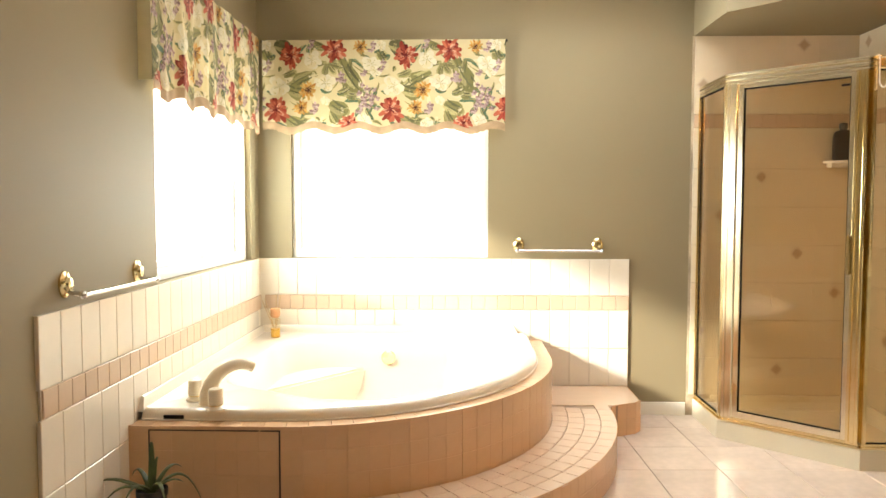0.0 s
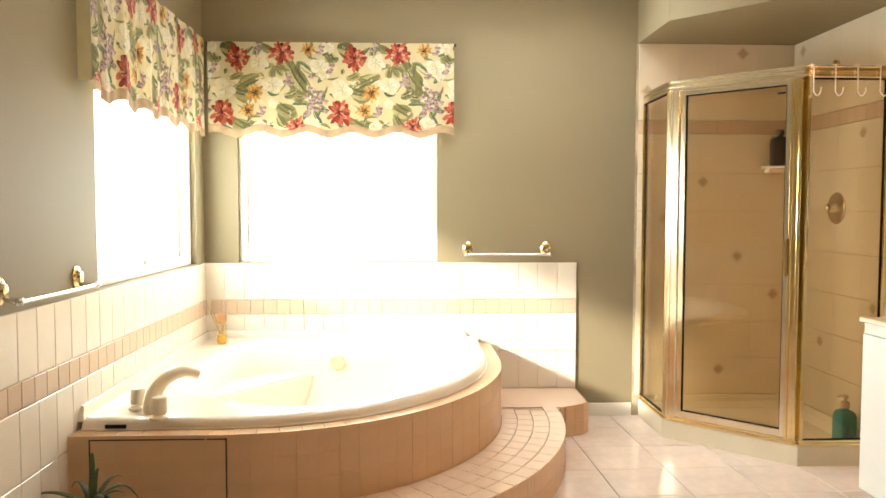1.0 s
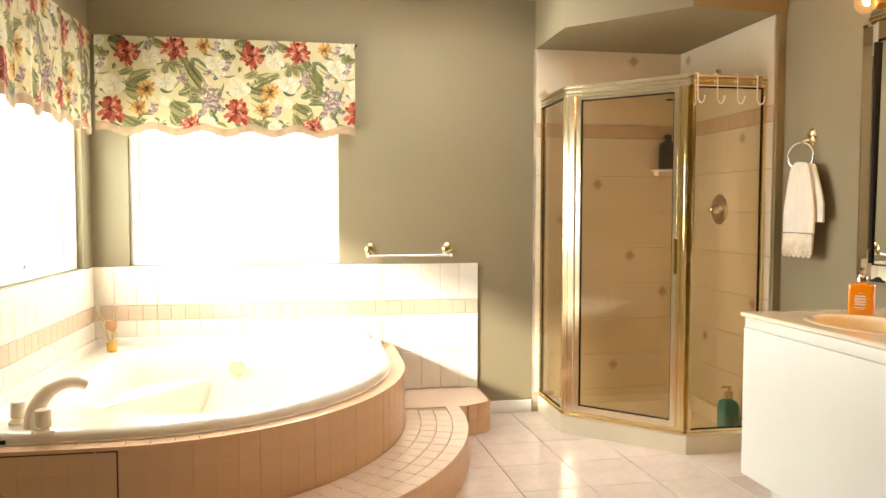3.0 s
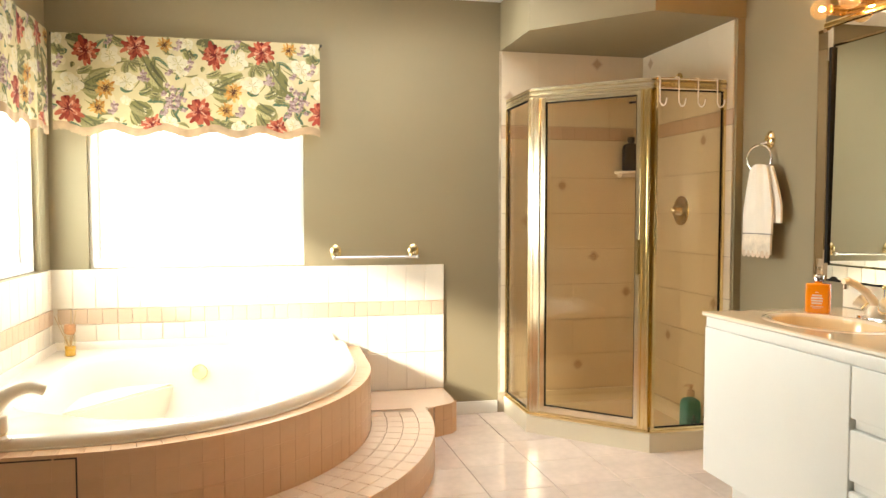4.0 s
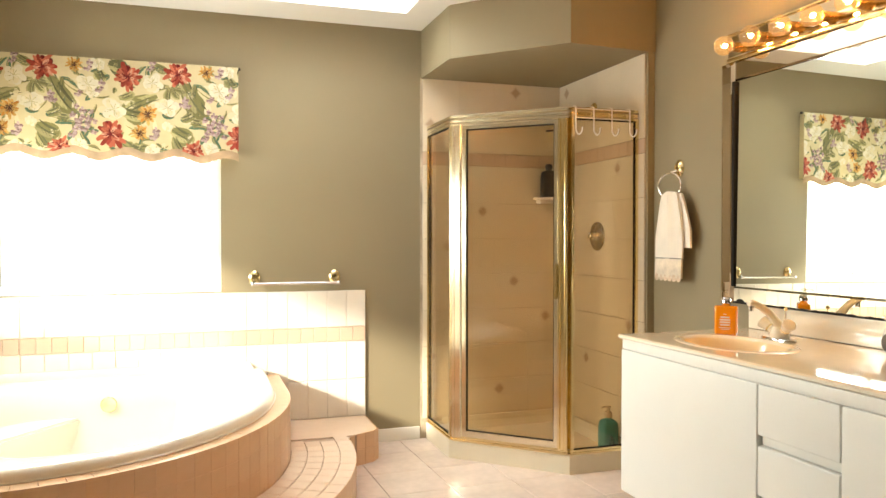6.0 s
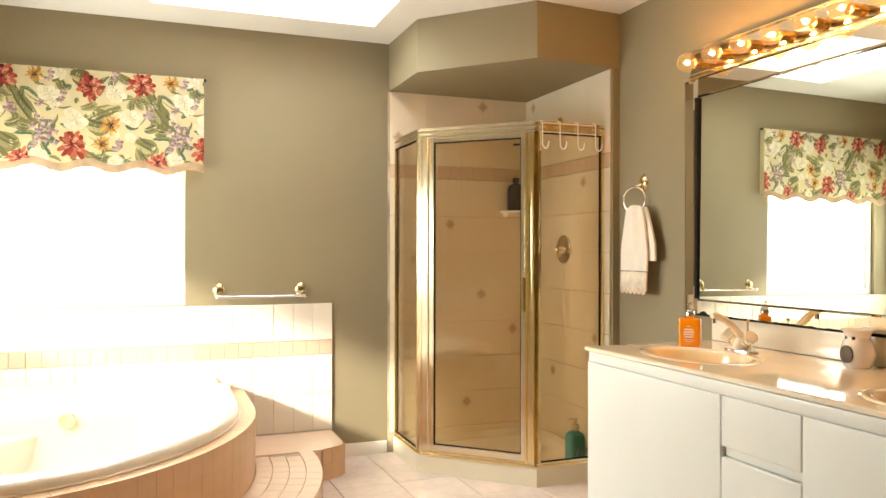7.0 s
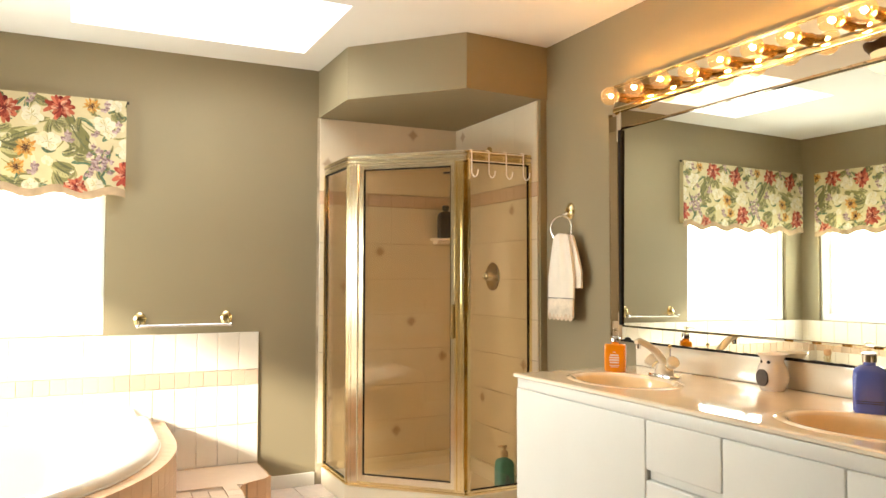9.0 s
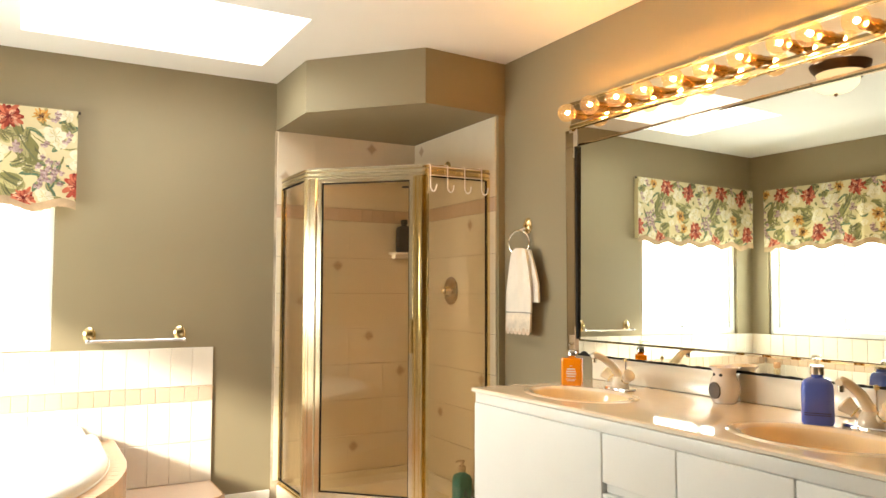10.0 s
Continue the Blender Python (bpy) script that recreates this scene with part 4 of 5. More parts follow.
tb, body = bottle("soap_bottle", (3.298, -0.765, 0.0455), 0.085, 0.09, 0.185, 0.034, TEAL, BEIGECAP, "teal green soap bottle standing in the shower pan", 0.03, BEIGECAP)
tri = tube(B(), [(3.272, -0.8085, 0.055), (3.292, -0.8085, 0.15), (3.318, -0.8085, 0.055)], 0.006, 8)
part("label_mark", tri, material("dark teal mark", (0.01, 0.05, 0.06), 0.4), body, "dark pointed mark")

# ---------------------------------------------------------------- vanity
VY0, VY1, VT = -1.705, -3.60, 0.823
vanity = thing("vanity_cabinet", (3.1, -2.6, 0), "cream laminate bathroom vanity with flush doors and drawers", "cabinet")
bm = box(B(), 2.822, WX, VY1, VY0 - 0.016, 0.2, 0.66, 0.002)
box(bm, 2.822, 2.838, VY1, VY0 - 0.016, 0.6605, 0.768, 0.002)
box(bm, 2.8385, WX, VY0 - 0.036, VY0 - 0.016, 0.6605, 0.768, 0.002)
part("body", bm, LAMINATE, vanity)
part("toe_kick", box(B(), 2.89, WX, VY1, VY0 - 0.06, 0.0, 0.199), LAMINATE, vanity, "recessed cream base")
bm = box(B(), 2.795, 2.838, VY1, VY0 - 0.012, 0.7672, 0.8055, 0.002)
box(bm, 2.8385, WX, VY0 - 0.036, VY0 - 0.012, 0.7672, 0.8055, 0.002)
part("apron", bm, LAMINATE, vanity)
for nm, y0, y1, z0, z1 in (("door", -1.716, -2.4755, 0.203, 0.766), ("drawer", -2.4785, -2.7845, 0.612, 0.766), ("drawer", -2.4785, -2.7845, 0.43, 0.58),
                           ("drawer", -2.4785, -2.7845, 0.203, 0.398), ("door", -2.7875, -3.1565, 0.203, 0.766), ("door", -3.1595, -3.595, 0.203, 0.766)):
    part(nm, box(B(), 2.790, 2.8205, y1, y0, z0, z1, 0.006, 3), LAMINATE, vanity)
for z0, z1 in ((0.582, 0.610), (0.40, 0.428)):
    part("finger_pull", box(B(), 2.806, 2.8215, -2.781, -2.482, z0, z1, 0.002), LAMINATE, vanity, "recessed finger pull strip")

SINKS = (-2.075, -3.05)
counter = thing("countertop", (3.1, -2.6, 0.806), "peach cultured marble countertop with two moulded oval basins", "countertop")


def edge_x(y):
    return 2.783 + 0.018 * math.sin(math.pi * (VY0 - y) / (VY0 - VY1))


bm = B()
ny, nx = 190, 60
loops = []
for i in range(ny + 1):
    y = VY0 + (VY1 - VY0) * i / ny
    x0 = edge_x(y)
    lp = [(x0 + 0.004, y, 0.8065), (x0, y, 0.8095), (x0, y, VT - 0.005), (x0 + 0.004, y, VT - 0.001)]
    lp += [(x0 + 0.01 + (WX - x0 - 0.01) * k / nx, y, VT) for k in range(nx + 1)]
    loops.append(lp)
loft(bm, loops, False)
loft(bm, [[(edge_x(VY0) + 0.004, VY0, 0.8065), (WX, VY0, 0.8065)], [(edge_x(VY0), VY0, VT), (WX, VY0, VT)]], False)
bmesh.ops.recalc_face_normals(bm, faces=bm.faces)
hole = []
for f in bm.faces:
    c = f.calc_center_median()
    if min(math.hypot((c.x - 3.035) / 0.15, (c.y - cy) / 0.215) for cy in SINKS) < 1.07:
        hole.append(f)
    elif abs(f.normal.z) < 0.5 and (c.x < 2.812 or c.y > VY0 - 0.002):
        f.material_index = 1
bmesh.ops.delete(bm, geom=hole, context="FACES")
# Golden light bounced inside the bowls is put into this colour.
GOLDBOUNCE = material("basin marble with golden bounce light", (0.82, 0.64, 0.38), 0.06, vary=0.06, grain=8, bump=0.0, coat=0.6)
CREAMMARBLE = material("cream cultured marble", (0.80, 0.73, 0.59), 0.06, vary=0.05, grain=6, bump=0.0, coat=0.5)
slab = part("slab", bm, [MARBLE, CREAMMARBLE], counter)
part("backsplash", box(B(), 3.412, WX, VY1, VY0, VT + 0.001, 0.924, 0.006, 3), CREAMMARBLE, counter)
BOWL = ((1.2, 0.0006), (1.17, 0.003), (1.12, 0.0045), (1.06, 0.004), (1.02, 0.001), (0.99, -0.006), (0.965, -0.018), (0.93, -0.04),
        (0.86, -0.07), (0.74, -0.1), (0.56, -0.122), (0.34, -0.132), (0.12, -0.135))
for cy in SINKS:
    bm = B()
    loft(bm, [[(3.035 + 0.15 * r * math.cos(a * math.pi / 48), cy + 0.215 * r * math.sin(a * math.pi / 48), VT + h) for a in range(96)] for r, h in BOWL], True)
    bm.faces.new([bm.verts.new((3.035 + 0.0185 * math.cos(a * math.pi / 24), cy + 0.0265 * math.sin(a * math.pi / 24), VT - 0.1352)) for a in range(48)])
    bmesh.ops.recalc_face_normals(bm, faces=bm.faces)
    if sum(f.normal.z for f in bm.faces) < 0:
        bmesh.ops.reverse_faces(bm, faces=bm.faces)
    # Faces inside the bowl take the golden bounce-light colour.
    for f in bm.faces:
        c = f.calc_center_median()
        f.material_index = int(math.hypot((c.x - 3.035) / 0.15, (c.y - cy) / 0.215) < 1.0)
    part("basin", bm, [MARBLE, GOLDBOUNCE], slab, "moulded oval basin with golden bounce light painted in")
    part("drain", lathe(B(), (3.035, cy, VT - 0.134), [(0.024, 0.0), (0.022, 0.003), (0.0, 0.003)], 20), BRASS, slab, "brass drain")


def basin_faucet(x, y):
    top = thing("basin_faucet", (x, y, VT), "ivory ceramic swan-neck faucet with two flared handles", "faucet", "basin faucets")
    bm = B()
    loops = []
    for k, z in ((1.0, 0.001), (1.0, 0.005), (0.94, 0.009)):
        loops.append([(x + 0.034 * k * math.cos(2 * math.pi * i / 32), y + 0.085 * k * math.sin(2 * math.pi * i / 32), VT + z) for i in range(32)])
    loft(bm, loops, True, True, True)
    part("base_plate", bm, CHROME, top, "oval chrome base plate")
    part("body", lathe(B(), (x, y, VT + 0.008), [(0.034, 0), (0.036, 0.012), (0.03, 0.03), (0.022, 0.045), (0.0, 0.05)], 24), CERAMIC, top)
    pts = [(x, y, VT + 0.03), (x - 0.012, y, VT + 0.065), (x - 0.045, y, VT + 0.10), (x - 0.085, y + 0.004, VT + 0.128), (x - 0.118, y + 0.006, VT + 0.142), (x - 0.135, y + 0.006, VT + 0.138)]
    part("spout", tube(B(), pts, [0.02, 0.019, 0.017, 0.016, 0.0155, 0.012], 14, 0.8), CERAMIC, top)
    part("aerator", lathe(B(), (x - 0.125, y + 0.006, VT + 0.112), [(0.0, 0), (0.009, 0.0), (0.009, 0.018), (0.0, 0.018)], 14), CHROME, top, "chrome aerator")
    for s in (-1, 1):
        d = Vector((-0.25, s * 0.75, 0.62)).normalized()
        turn = d.to_track_quat("Z", "Y").to_matrix().to_4x4()
        h = part("handle", lathe(B(), (x, y + s * 0.016, VT + 0.022), [(0.015, 0), (0.015, 0.03), (0.022, 0.055), (0.026, 0.068), (0.02, 0.074), (0.0, 0.075)], 22, turn), CERAMIC, top)
        part("handle_ring", lathe(B(), Vector((x, y + s * 0.016, VT + 0.022)) + d * 0.03, [(0.0155, 0), (0.018, 0.002), (0.018, 0.005), (0.0165, 0.007)], 20, turn), BRASS, h, "gold ring")
    part("lift_rod", tube(B(), [(x + 0.03, y, VT + 0.01), (x + 0.03, y, VT + 0.11)], 0.003, 8), CHROME, top)
    part("lift_knob", ball(B(), (x + 0.03, y, VT + 0.115), 0.008, 12), BRASS, top)


for x, y in ((3.265, -2.045), (3.285, -3.045)):
    basin_faucet(x, y)

ORANGE = material("orange liquid soap plastic", (0.84, 0.26, 0.003), 0.15, vary=0.05, bump=0, coat=0.5)
ob, body = bottle("soap_dispenser", (3.202, -1.826, VT + 0.0), 0.086, 0.05, 0.113, 0.028, ORANGE, CHROME, "orange soap dispenser with clear pump beside the basin", 0.024, CLEARPLASTIC, 0.3, True)
ob.rotation_euler.z = radians(40)
LABELINK = material("white label ink", (0.8, 0.66, 0.55), 0.5, vary=0.1)
for i, (dz, w) in enumerate(((0.078, 0.012), (0.064, 0.034), (0.054, 0.04), (0.044, 0.04), (0.034, 0.036), (0.024, 0.044), (0.018, 0.03))):
    part("label_bar", box(B(), 3.1758, 3.1766, -1.826 - w / 2, -1.826 + w / 2, VT + dz, VT + dz + (0.006 if i in (1, 2, 3, 4) else 0.0025)), LABELINK, body, "white print too small to read", False)
BLUE = material("blue translucent plastic", (0.09, 0.14, 0.55), 0.1, vary=0.05, bump=0, coat=0.5)
ob, body = bottle("soap_dispenser", (3.232, -2.918, VT + 0.0), 0.088, 0.056, 0.137, 0.032, BLUE, CHROME, "blue soap dispenser with chrome collar and clear pump", 0.026, CLEARPLASTIC, 0.55)
ob.rotation_euler.z = radians(33)
for dz in (0.028, 0.034):
    part("label_line", box(B(), 3.2028, 3.2036, -2.953, -2.883, VT + dz, VT + dz + 0.002), DARK, body, "dark printed line", False)

burner = thing("oil_burner", (3.345, -2.487, VT), "white ceramic oil burner with round opening and two holes", "oil burner")
bm = lathe(B(), (3.345, -2.487, VT), [(0.0, 0.0), (0.036, 0.0), (0.040, 0.004), (0.05, 0.03), (0.053, 0.048), (0.046, 0.078), (0.037, 0.098), (0.040, 0.112), (0.052, 0.124), (0.050, 0.126), (0.036, 0.114), (0.0, 0.11)], 36)
body = part("body", bm, PORCELAIN, burner)
fx, fy = Vector((1.18 - 3.345, -4.33 + 2.487, 0)).normalized().xy
to_eye = math.atan2(fy, fx) - 0.75


def spot(ang, z, r, rz):
    """A dark disc on the burner's flank, painting the shade inside an opening."""
    base = 0.0515 if z < 0.07 else 0.0385
    c = Vector((3.345 + base * math.cos(ang), -2.487 + base * math.sin(ang), VT + z))
    turn = Matrix.Rotation(ang, 4, "Z") @ Matrix.Rotation(radians(90), 4, "Y")
    m = Matrix.Diagonal((rz / r, 1, 1, 1))
    return lathe(B(), c, [(r, -0.014), (r, 0.0), (r * 0.6, 0.0022), (0.0, 0.003)], 22, turn @ m)


# The shade inside the openings is painted by dark discs.
part("candle_opening", spot(to_eye, 0.045, 0.025, 0.029), material("shaded inside of the opening", (0.13, 0.10, 0.08), 0.8, vary=0.3), body, "dark disc painting the shade inside the candle opening")
for da in (-0.38, 0.42):
    part("vent_hole", spot(to_eye + da, 0.098, 0.006, 0.006), DARK, body, "small dark disc painting the shade inside a hole")

# mirror: main sheet and four bevelled strips
MY0, MY1, MZ0, MZ1 = -1.540, -3.72, 0.927, 1.9635
mirror = thing("wall_mirror", (WX, -2.6, MZ0), "large wall mirror with a bronze border strip", "mirror")
inn = 0.090
ya, yb, za, zb = MY0 - inn, MY1 + inn, MZ0 + 0.070, MZ1 - 0.084


def sheet_x(y, z):
    """The sheet stands a little out of line with the wall, packed out at its north edge."""
    return 3.400 - 0.0145 * (y - ya) + 0.0065 * (z - 1.4)


bm = B()
loft(bm, [[(WX, y, z) for y, z in ((ya, za), (yb, za), (yb, zb), (ya, zb))], [(sheet_x(y, z), y, z) for y, z in ((ya, za), (yb, za), (yb, zb), (ya, zb))]], True, False, True)
bmesh.ops.recalc_face_normals(bm, faces=bm.faces)
part("mirror_sheet", bm, MIRROR, mirror, "clear mirror sheet", False)


def strip(a, b, c, d, lift, bevel=0.006):
    """A raised mirror strip: four plan corners (y, z), its middle ridge lifted off the wall."""
    bm = B()
    o = [Vector((3.402, y, z)) for y, z in (a, b, c, d)]
    cen = sum(o, Vector()) / 4
    inner = []
    for p in o:
        v = p - cen
        inner.append(Vector((3.402 - lift, cen.y + v.y * (1 - min(0.9, bevel / max(abs(v.y), 0.02))), cen.z + v.z * (1 - min(0.9, bevel / max(abs(v.z), 0.02))))))
    back = [Vector((WX - 0.002, p.y, p.z)) for p in o]
    loft(bm, [back, o, inner], True, False, True)
    bmesh.ops.recalc_face_normals(bm, faces=bm.faces)
    return bm


e = 0.0015
BRONZEMIRROR = material("aged mirror strip", (0.62, 0.52, 0.40), 0.01, 1.0, vary=0.0, bump=0.0)
part("side_strip", strip((MY0, MZ0), (MY0, MZ1), (MY0 - inn + e, MZ1), (MY0 - inn + e, MZ0), 0.010, 0.017), BRONZEMIRROR, mirror, "bevelled bronze mirror strip", False)
part("side_strip", strip((MY1, MZ0), (MY1, MZ1), (MY1 + inn - e, MZ1), (MY1 + inn - e, MZ0), 0.010, 0.017), BRONZEMIRROR, mirror, "bevelled bronze mirror strip", False)
part("top_strip", strip((MY0 - inn, MZ1), (MY0 - inn, MZ1 - 0.082), (MY1 + inn, MZ1 - 0.082), (MY1 + inn, MZ1), 0.007), BRONZEMIRROR, mirror, "bevelled bronze mirror strip", False)
part("bottom_strip", strip((MY0 - inn, MZ0), (MY0 - inn, MZ0 + 0.068), (MY1 + inn, MZ0 + 0.068), (MY1 + inn, MZ0), 0.007), MIRROR, mirror, "bevelled mirror strip", False)
bm = B()
rnd = random.Random(3)
lo, hi = [], []
for i in range(121):
    y = MY0 - inn - (MY0 - inn - MY1) * i / 120
    lo.append(Vector((3.3925, y, MZ0 - 0.003)))
    hi.append(Vector((3.3925, y, MZ0 + 0.003 + rnd.uniform(0, 0.005) + (0.012 if i in (2, 3) else 0))))
loft(bm, [lo, hi, [p + Vector((0.003, 0, 0)) for p in hi]], False)
part("black_edge", bm, BLACK, mirror, "black corroded lower edge", False)
bm = B()
for y in (MY0 - inn + 0.0005,):
    box(bm, 3.390, 3.402, y - 0.008, y + 0.008, MZ0 + 0.07, MZ1 - 0.085)
part("black_seam", bm, BLACK, mirror, "dark seam between mirror strips", False)

light_bar = thing("vanity_light", (WX, -2.66, 2.03), "brass vanity light bar with a row of clear globe bulbs", "wall lamp")
part("backplate", box(B(), 3.40, WX, -3.74, -1.584, 1.984, 2.080, 0.001), material("mirror polished brass", (0.80, 0.74, 0.58), 0.04, 1.0, vary=0.02, bump=0), light_bar)
for z0, z1 in ((1.964, 1.983), (2.081, 2.089)):
    part("edge_rail", box(B(), 3.392, WX, -3.74, -1.584, z0, z1, 0.003), BRASS, light_bar, "thin brass edge rail")
GLOBE = glass_sheet("amber clear globe glass", (1.0, 0.86, 0.62))
gn, gl = GLOBE.node_tree.nodes, GLOBE.node_tree.links
warm, both = gn.new("ShaderNodeEmission"), gn.new("ShaderNodeAddShader")
warm.inputs[0].default_value, warm.inputs[1].default_value = (1.0, 0.62, 0.30, 1), 0.05
gl.new(gn["Mix Shader"].outputs[0], both.inputs[0])
gl.new(warm.outputs[0], both.inputs[1])
gl.new(both.outputs[0], gn["Material Output"].inputs[0])
FILAMENT = glowing("hot filament", (1.0, 0.58, 0.23), 300.0)
SOCKET = material("amber brass socket", (0.55, 0.33, 0.11), 0.25, 1.0, vary=0.1, grain=20, bump=0.02)
BULBS = (-1.680, -1.835, -1.998, -2.155, -2.310, -2.459, -2.611, -2.767, -2.875, -3.025, -3.18, -3.335, -3.49, -3.645)
for i, y in enumerate(BULBS):
    z = 2.013 + (0.0, 0.004, 0.001, -0.005, -0.001, 0.002)[i % 6]
    sock = part("socket", lathe(B(), (3.40, y, z), [(0.024, 0.0), (0.021, 0.006), (0.021, 0.06), (0.018, 0.064), (0.0, 0.064)], 20, R_EAST), SOCKET, light_bar, "brass lamp socket")
    part("bulb", ball(B(), (3.300, y, z), 0.0405, 24), GLOBE, sock, "lit clear globe bulb")
    part("filament", ball(B(), (3.306, y, z), 0.008, 12, (0.8, 1.3, 1.0)), FILAMENT, sock, "glowing filament")

ring_holder = thing("towel_ring", (WX, -1.195, 1.546), "chrome towel ring on a gold rosette", "towel ring")
ro = rosette(ring_holder, (WX, -1.195, 1.546), R_EAST)
part("post", tube(B(), [(WX - 0.01, -1.195, 1.538), (WX - 0.03, -1.185, 1.528), (WX - 0.042, -1.178, 1.524)], 0.008, 10), CHROME, ro, "chrome post")
part("ring", ring(B(), (WX - 0.045, -1.175, 1.459), Matrix.Rotation(radians(22), 4, "Z") @ Matrix.Rotation(radians(90), 4, "Y"), 0.062, 0.005), CHROME, ring_holder, "chrome ring")

towel = thing("hand_towel", (WX - 0.045, -1.2, 1.385), "cream hand towel with lace hem hanging from the ring", "towel")


def cloth_sheet(x, y_top, y_bot, z_top, z_bot, bulge, seed):
    bm = B()
    nr, nc = 22, 20
    loops = []
    for r in range(nr + 1):
        s = r / nr
        k = min(1.0, s * 1.5) ** 0.8
        a, b = y_top[0] + (y_bot[0] - y_top[0]) * k, y_top[1] + (y_bot[1] - y_top[1]) * k
        front, back = [], []
        for c in range(nc + 1):
            q = c / nc
            w = bulge * (math.sin(q * 9 + seed) * (1 - 0.5 * s) + 0.5 * math.sin(q * 19 + seed * 2)) * (1 - 0.4 * s)
            yy, zz = a + (b - a) * q, z_top + (z_bot - z_top) * s + min(0.012, 0.04 * (z_top - z_bot)) * (1 - s) * (1 - (2 * q - 1) ** 2)
            front.append((x - 0.006 + w, yy, zz))
            back.append((x + 0.004 + w, yy, zz))
        loops.append(front + list(reversed(back)))
    return loft(bm, loops, True, True, True)


fold = part("front_fold", cloth_sheet(WX - 0.066, (-1.14, -1.262), (-1.092, -1.308), 1.418, 1.105, 0.007, 0.4), TERRY, towel)
part("rear_fold", cloth_sheet(WX - 0.048, (-1.235, -1.285), (-1.25, -1.352), 1.41, 1.158, 0.004, 1.7), TERRY, towel)
part("top_fold", cloth_sheet(WX - 0.050, (-1.14, -1.275), (-1.135, -1.285), 1.416, 1.37, 0.004, 0.4), TERRY, towel)
part("lace_hem", cloth_sheet(WX - 0.0665, (-1.093, -1.305), (-1.090, -1.303), 1.102, 1.012, 0.0035, 0.4), LACEBAND, fold, "pale beige lace hem")
bm = B()
for i in range(6):
    y = -1.110 - 0.0345 * i
    lathe(bm, (WX - 0.0685, y, 1.012), [(0.0, 0.0), (0.0165, 0.001), (0.0175, 0.003), (0.0, 0.004)], 14, R_EAST)
    lathe(bm, (WX - 0.0705, y, 1.018), [(0.0, 0.0), (0.008, 0.001), (0.0085, 0.003), (0.0, 0.004)], 12, R_EAST)
part("scallop_edge", bm, LACE, fold, "scalloped tan lace edge")["kind"] = "stuff"
part("hem_line", cloth_sheet(WX - 0.0675, (-1.092, -1.306), (-1.092, -1.306), 1.109, 1.1035, 0.0035, 0.4), material("grey ribbon", (0.25, 0.22, 0.18), 0.7), fold, "grey ribbon line")

ceiling_lamp = thing("ceiling_lamp", (1.78, -1.88, CEIL), "flush ceiling lamp with bronze pan and glowing frosted bowl", "ceiling lamp")
BRONZE = material("dark bronze", (0.16, 0.10, 0.06), 0.35, 0.8, vary=0.15)
part("pan", lathe(B(), (1.78, -1.88, CEIL), [(0.155, 0.0), (0.15, -0.02), (0.125, -0.05), (0.0, -0.05)], 36), BRONZE, ceiling_lamp, "dark bronze pan")
part("bowl", lathe(B(), (1.78, -1.88, CEIL - 0.05), [(0.12, 0.0), (0.112, -0.03), (0.08, -0.058), (0.035, -0.073), (0.0, -0.075)], 36), glowing("lit frosted bowl", (1.0, 0.78, 0.46), 0.7), ceiling_lamp, "lit frosted glass bowl")
part("finial", ball(B(), (1.78, -1.88, CEIL - 0.13), 0.011, 12), BRONZE, ceiling_lamp)

# ---------------------------------------------------------------- tiles, last
J = 0.0025
ROWS = ((0.6915, 0.9, TILE, 0.119), (0.607, 0.688, BORDER, 0.081), (0.388, 0.604, TILE, 0.119), (0.171, 0.385, TILE, 0.119), (0.0, 0.168, TILE, 0.119))
single("trim", box(B(), 0.0, 0.006, -2.29, 0.0, 0.0, 0.9), GROUT, "beige grout bed behind wall tiles", "grout", "structure", smooth=False)
single("trim", box(B(), 0.006, 2.131, -0.006, 0.0, 0.0, 0.9), GROUT, "beige grout bed behind wall tiles", "grout", "structure", smooth=False)
for z0, z1, m, w in ROWS:
    w, first = (0.1175, -2.302) if m is TILE else (0.0785, -2.286)
    for i in range(int(-first / w)):
        y = first + w * (i + 0.5)
        if z1 < 0.2 and y > -1.75:
            continue
        lay("tile", wall_west, w - J, z1 - z0, 0.012, m, (0.0, y, (z0 + z1) / 2), Matrix.Rotation(radians(90), 4, "Z"))
    w = w * 0.955
    for i in range(int(2.131 / w) + 1):
        x = 2.131 - w * (i + 0.5)
        if x < 0.05 or (z1 < 0.45 and x < 1.60) or (z1 < 0.2):
            continue
        lay("tile", wall_north, w - J, z1 - z0, 0.012, m, (x, 0.0, (z0 + z1) / 2), Matrix.Identity(4))

# shower wall tiles with border and diamond insets
single("trim", box(B(), 2.468, SX, -0.004, 0.0, 0.0, 2.156), SHOWERGROUT, "beige grout bed behind shower tiles", "grout", "structure", smooth=False)
single("trim", box(B(), SX - 0.004, SX, -0.961, -0.004, 0.0, 2.156), SHOWERGROUT, "beige grout bed behind shower tiles", "grout", "structure", smooth=False)
SROWS = [(1.722, 2.155, SHOWERTILE, 0.229), (1.645, 1.719, BORDER, 0.0763), (1.4155, 1.642, SHOWERTILE, 0.229)]
SROWS += [(1.413 - 0.2155 * (i + 1) + 0.0025, 1.413 - 0.2155 * i, SHOWERTILE, 0.229) for i in range(6)]
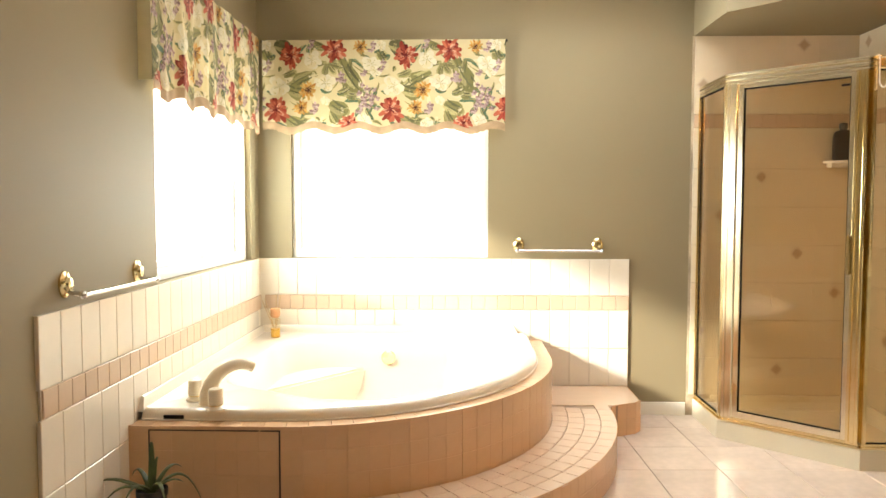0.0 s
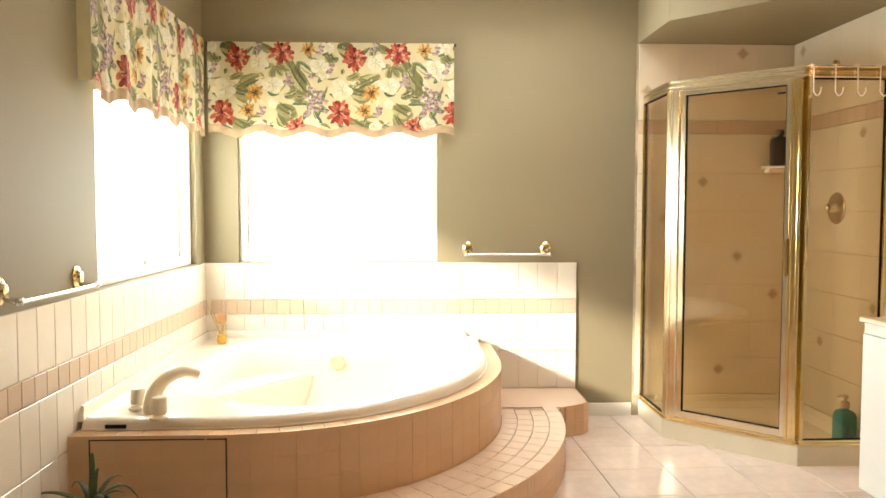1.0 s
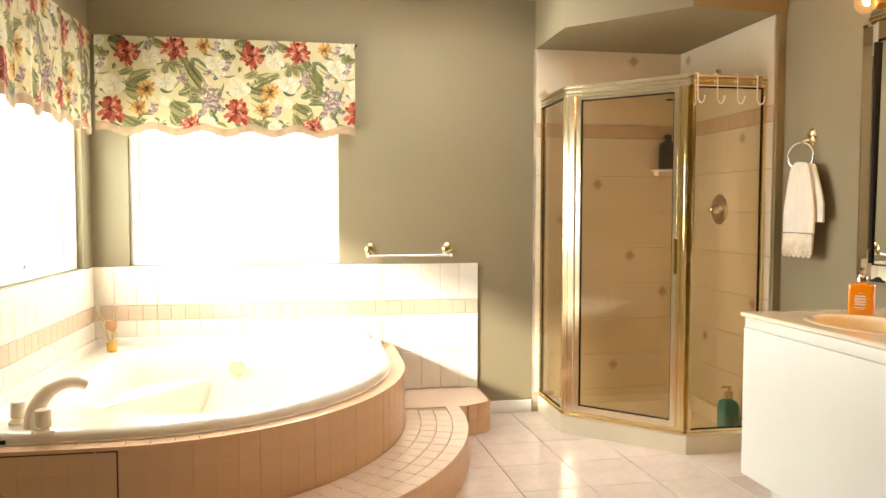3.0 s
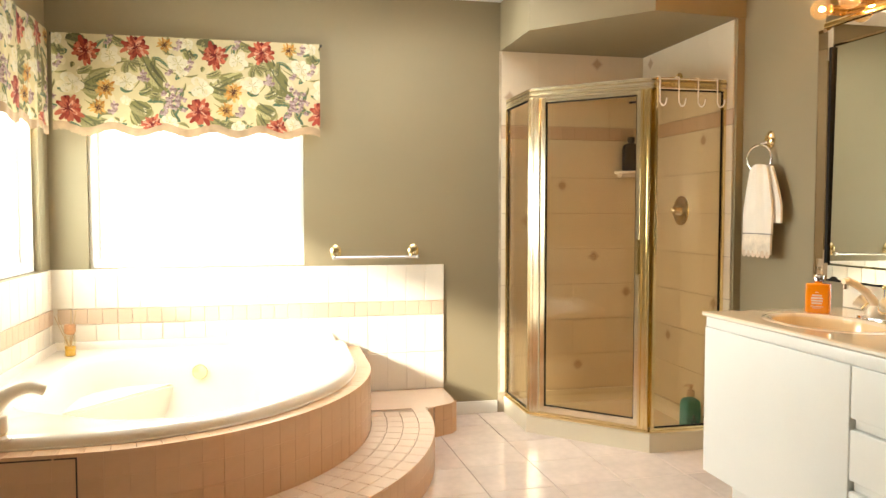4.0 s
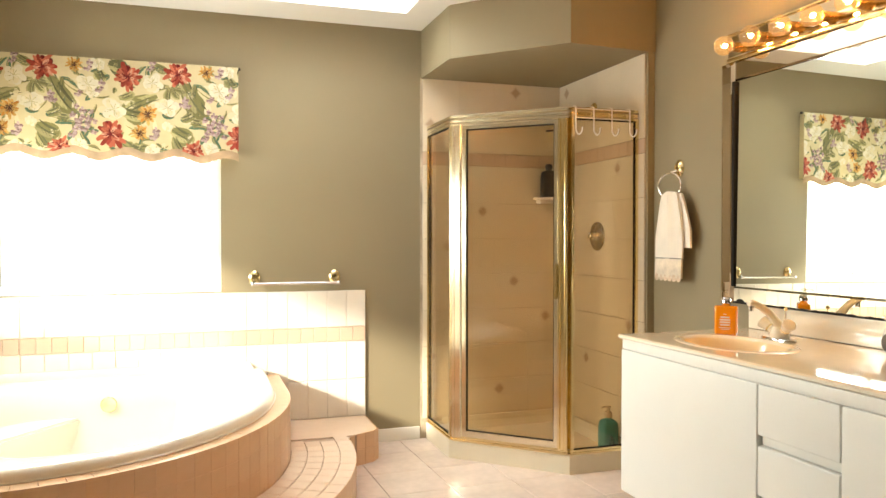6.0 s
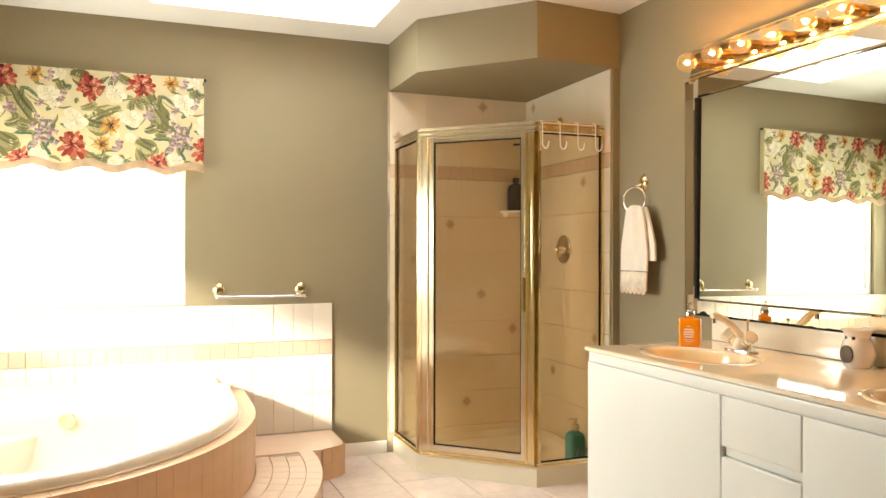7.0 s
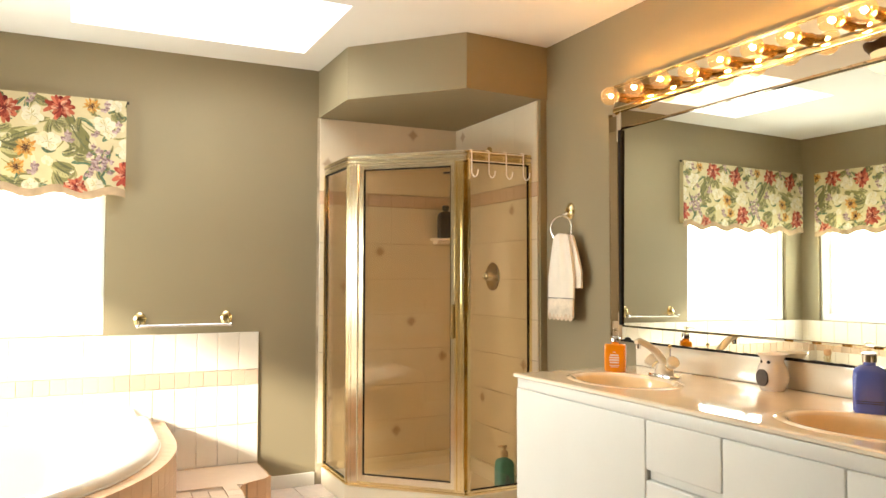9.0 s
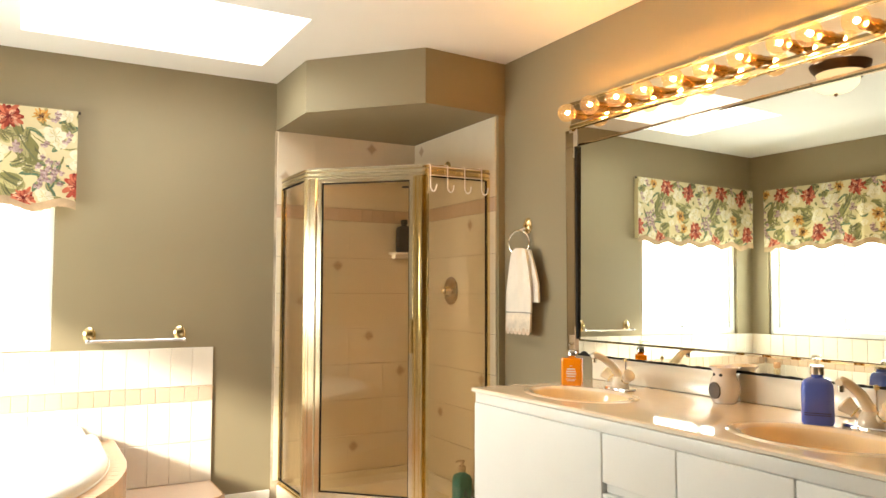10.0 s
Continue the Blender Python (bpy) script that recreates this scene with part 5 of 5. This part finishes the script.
for z0, z1, m, w in SROWS:
    for i in range(int(0.917 / w + 0.01)):
        lay("tile", wall_north, w - 0.0002, z1 - z0, 0.011, m, (SX - w * (i + 0.5), 0.0, (z0 + z1) / 2), Matrix.Identity(4))
    w = 0.949 / round(0.949 / w)
    for i in range(round(0.949 / w)):
        lay("tile", wall_shower, w - 0.0002, z1 - z0, 0.011, m, (SX, -0.012 - w * (i + 0.5), (z0 + z1) / 2), Matrix.Rotation(radians(-90), 4, "Z"))
QUARTER = Matrix.Rotation(radians(45), 4, "Y")
for x, z in ((3.083, 2.103), (2.864, 1.367), (3.074, 0.936), (2.976, 0.271), (3.29, 0.713), (2.533, 0.493), (2.636, 1.153), (2.53, 1.885)):
    lay("diamond_tile", wall_north, 0.07, 0.07, 0.0118, DIAMOND, (x, 0.0, z), QUARTER)
for y, z in ((-0.108, 2.10), (-0.703, 1.585), (-0.363, 0.496), (-0.823, 0.733)):
    lay("diamond_tile", wall_shower, 0.07, 0.07, 0.0118, DIAMOND, (SX, y, z), Matrix.Rotation(radians(-90), 4, "Z") @ QUARTER)

# tub surround tiles: face rows and top band
for r in range(5):
    z0 = DECK - 0.087 * (r + 1) + 0.003 if r < 4 else 0.0
    z1 = DECK - 0.087 * r
    for p, d in spaced(curve(-0.008, end=-0.012, begin=0.012), 0.0765, 0.038):
        lay("face_tile", surround, 0.0762, z1 - z0 + 0.0025, 0.008, DECKTILE, (p.x, p.y, (z0 + z1) / 2), Matrix.Rotation(math.atan2(d.y, d.x), 4, "Z"))
FLAT = Matrix.Rotation(radians(-90), 4, "X")
for p, d in spaced(curve(-0.042, end=-0.012, begin=0.012), 0.078, 0.04):
    lay("deck_tile", surround, 0.0772, 0.083, 0.008, DECKTILE, (p.x, p.y, DECK - 0.008), Matrix.Rotation(math.atan2(d.y, d.x), 4, "Z") @ FLAT)
# step: four rings of small tiles, and the riser
path_mid = curve(0.154, n=80)
total = sum((Vector(b) - Vector(a)).length for a, b in zip(path_mid, path_mid[1:]))
for r in range(4):
    off = 0.04 + 0.0775 * r
    line = curve(off, n=80)
    ln = sum((Vector(b) - Vector(a)).length for a, b in zip(line, line[1:]))
    stepw = 0.094 * ln / total
    for p, d in spaced(line, stepw, stepw * 0.5):
        if p.x > 0.66 and p.y < -0.47:
            lay("tile", tub_step, stepw - 0.0035, 0.0752, 0.006, LITSTEPTILE, (p.x, p.y, STEP - 0.006), Matrix.Rotation(math.atan2(d.y, d.x), 4, "Z") @ FLAT)
for r in range(2):
    z0, z1 = (0.084, STEP) if r == 0 else (0.0, 0.081)
    for p, d in spaced(step_outer[4:] + wing, 0.06, 0.03):
        lay("face_tile", tub_step, 0.0597, z1 - z0 + 0.002, 0.0025, DECKTILE, (p.x, p.y, (z0 + z1) / 2), Matrix.Rotation(math.atan2(d.y, d.x), 4, "Z"))
# floor tiles, a little out of square with the walls
SKEW = Matrix.Translation((2.36, -0.915, 0)) @ Matrix.Rotation(radians(1.6), 4, "Z")
for i in range(-9, 6):
    for j in range(-17, 4):
        m = SKEW @ Matrix.Translation((0.319 * (i + 0.5), 0.328 * (j + 0.5), -0.006))
        x, y = m.translation.xy
        if not (-0.1 < x < WX + 0.1 and WY < y < 0.05) or (x < 1.3 and y > -1.3):
            continue
        lay("tile", floor, 0.3158, 0.3248, 0.006, FLOORTILE, m.translation, Matrix.Rotation(radians(1.6), 4, "Z") @ FLAT)
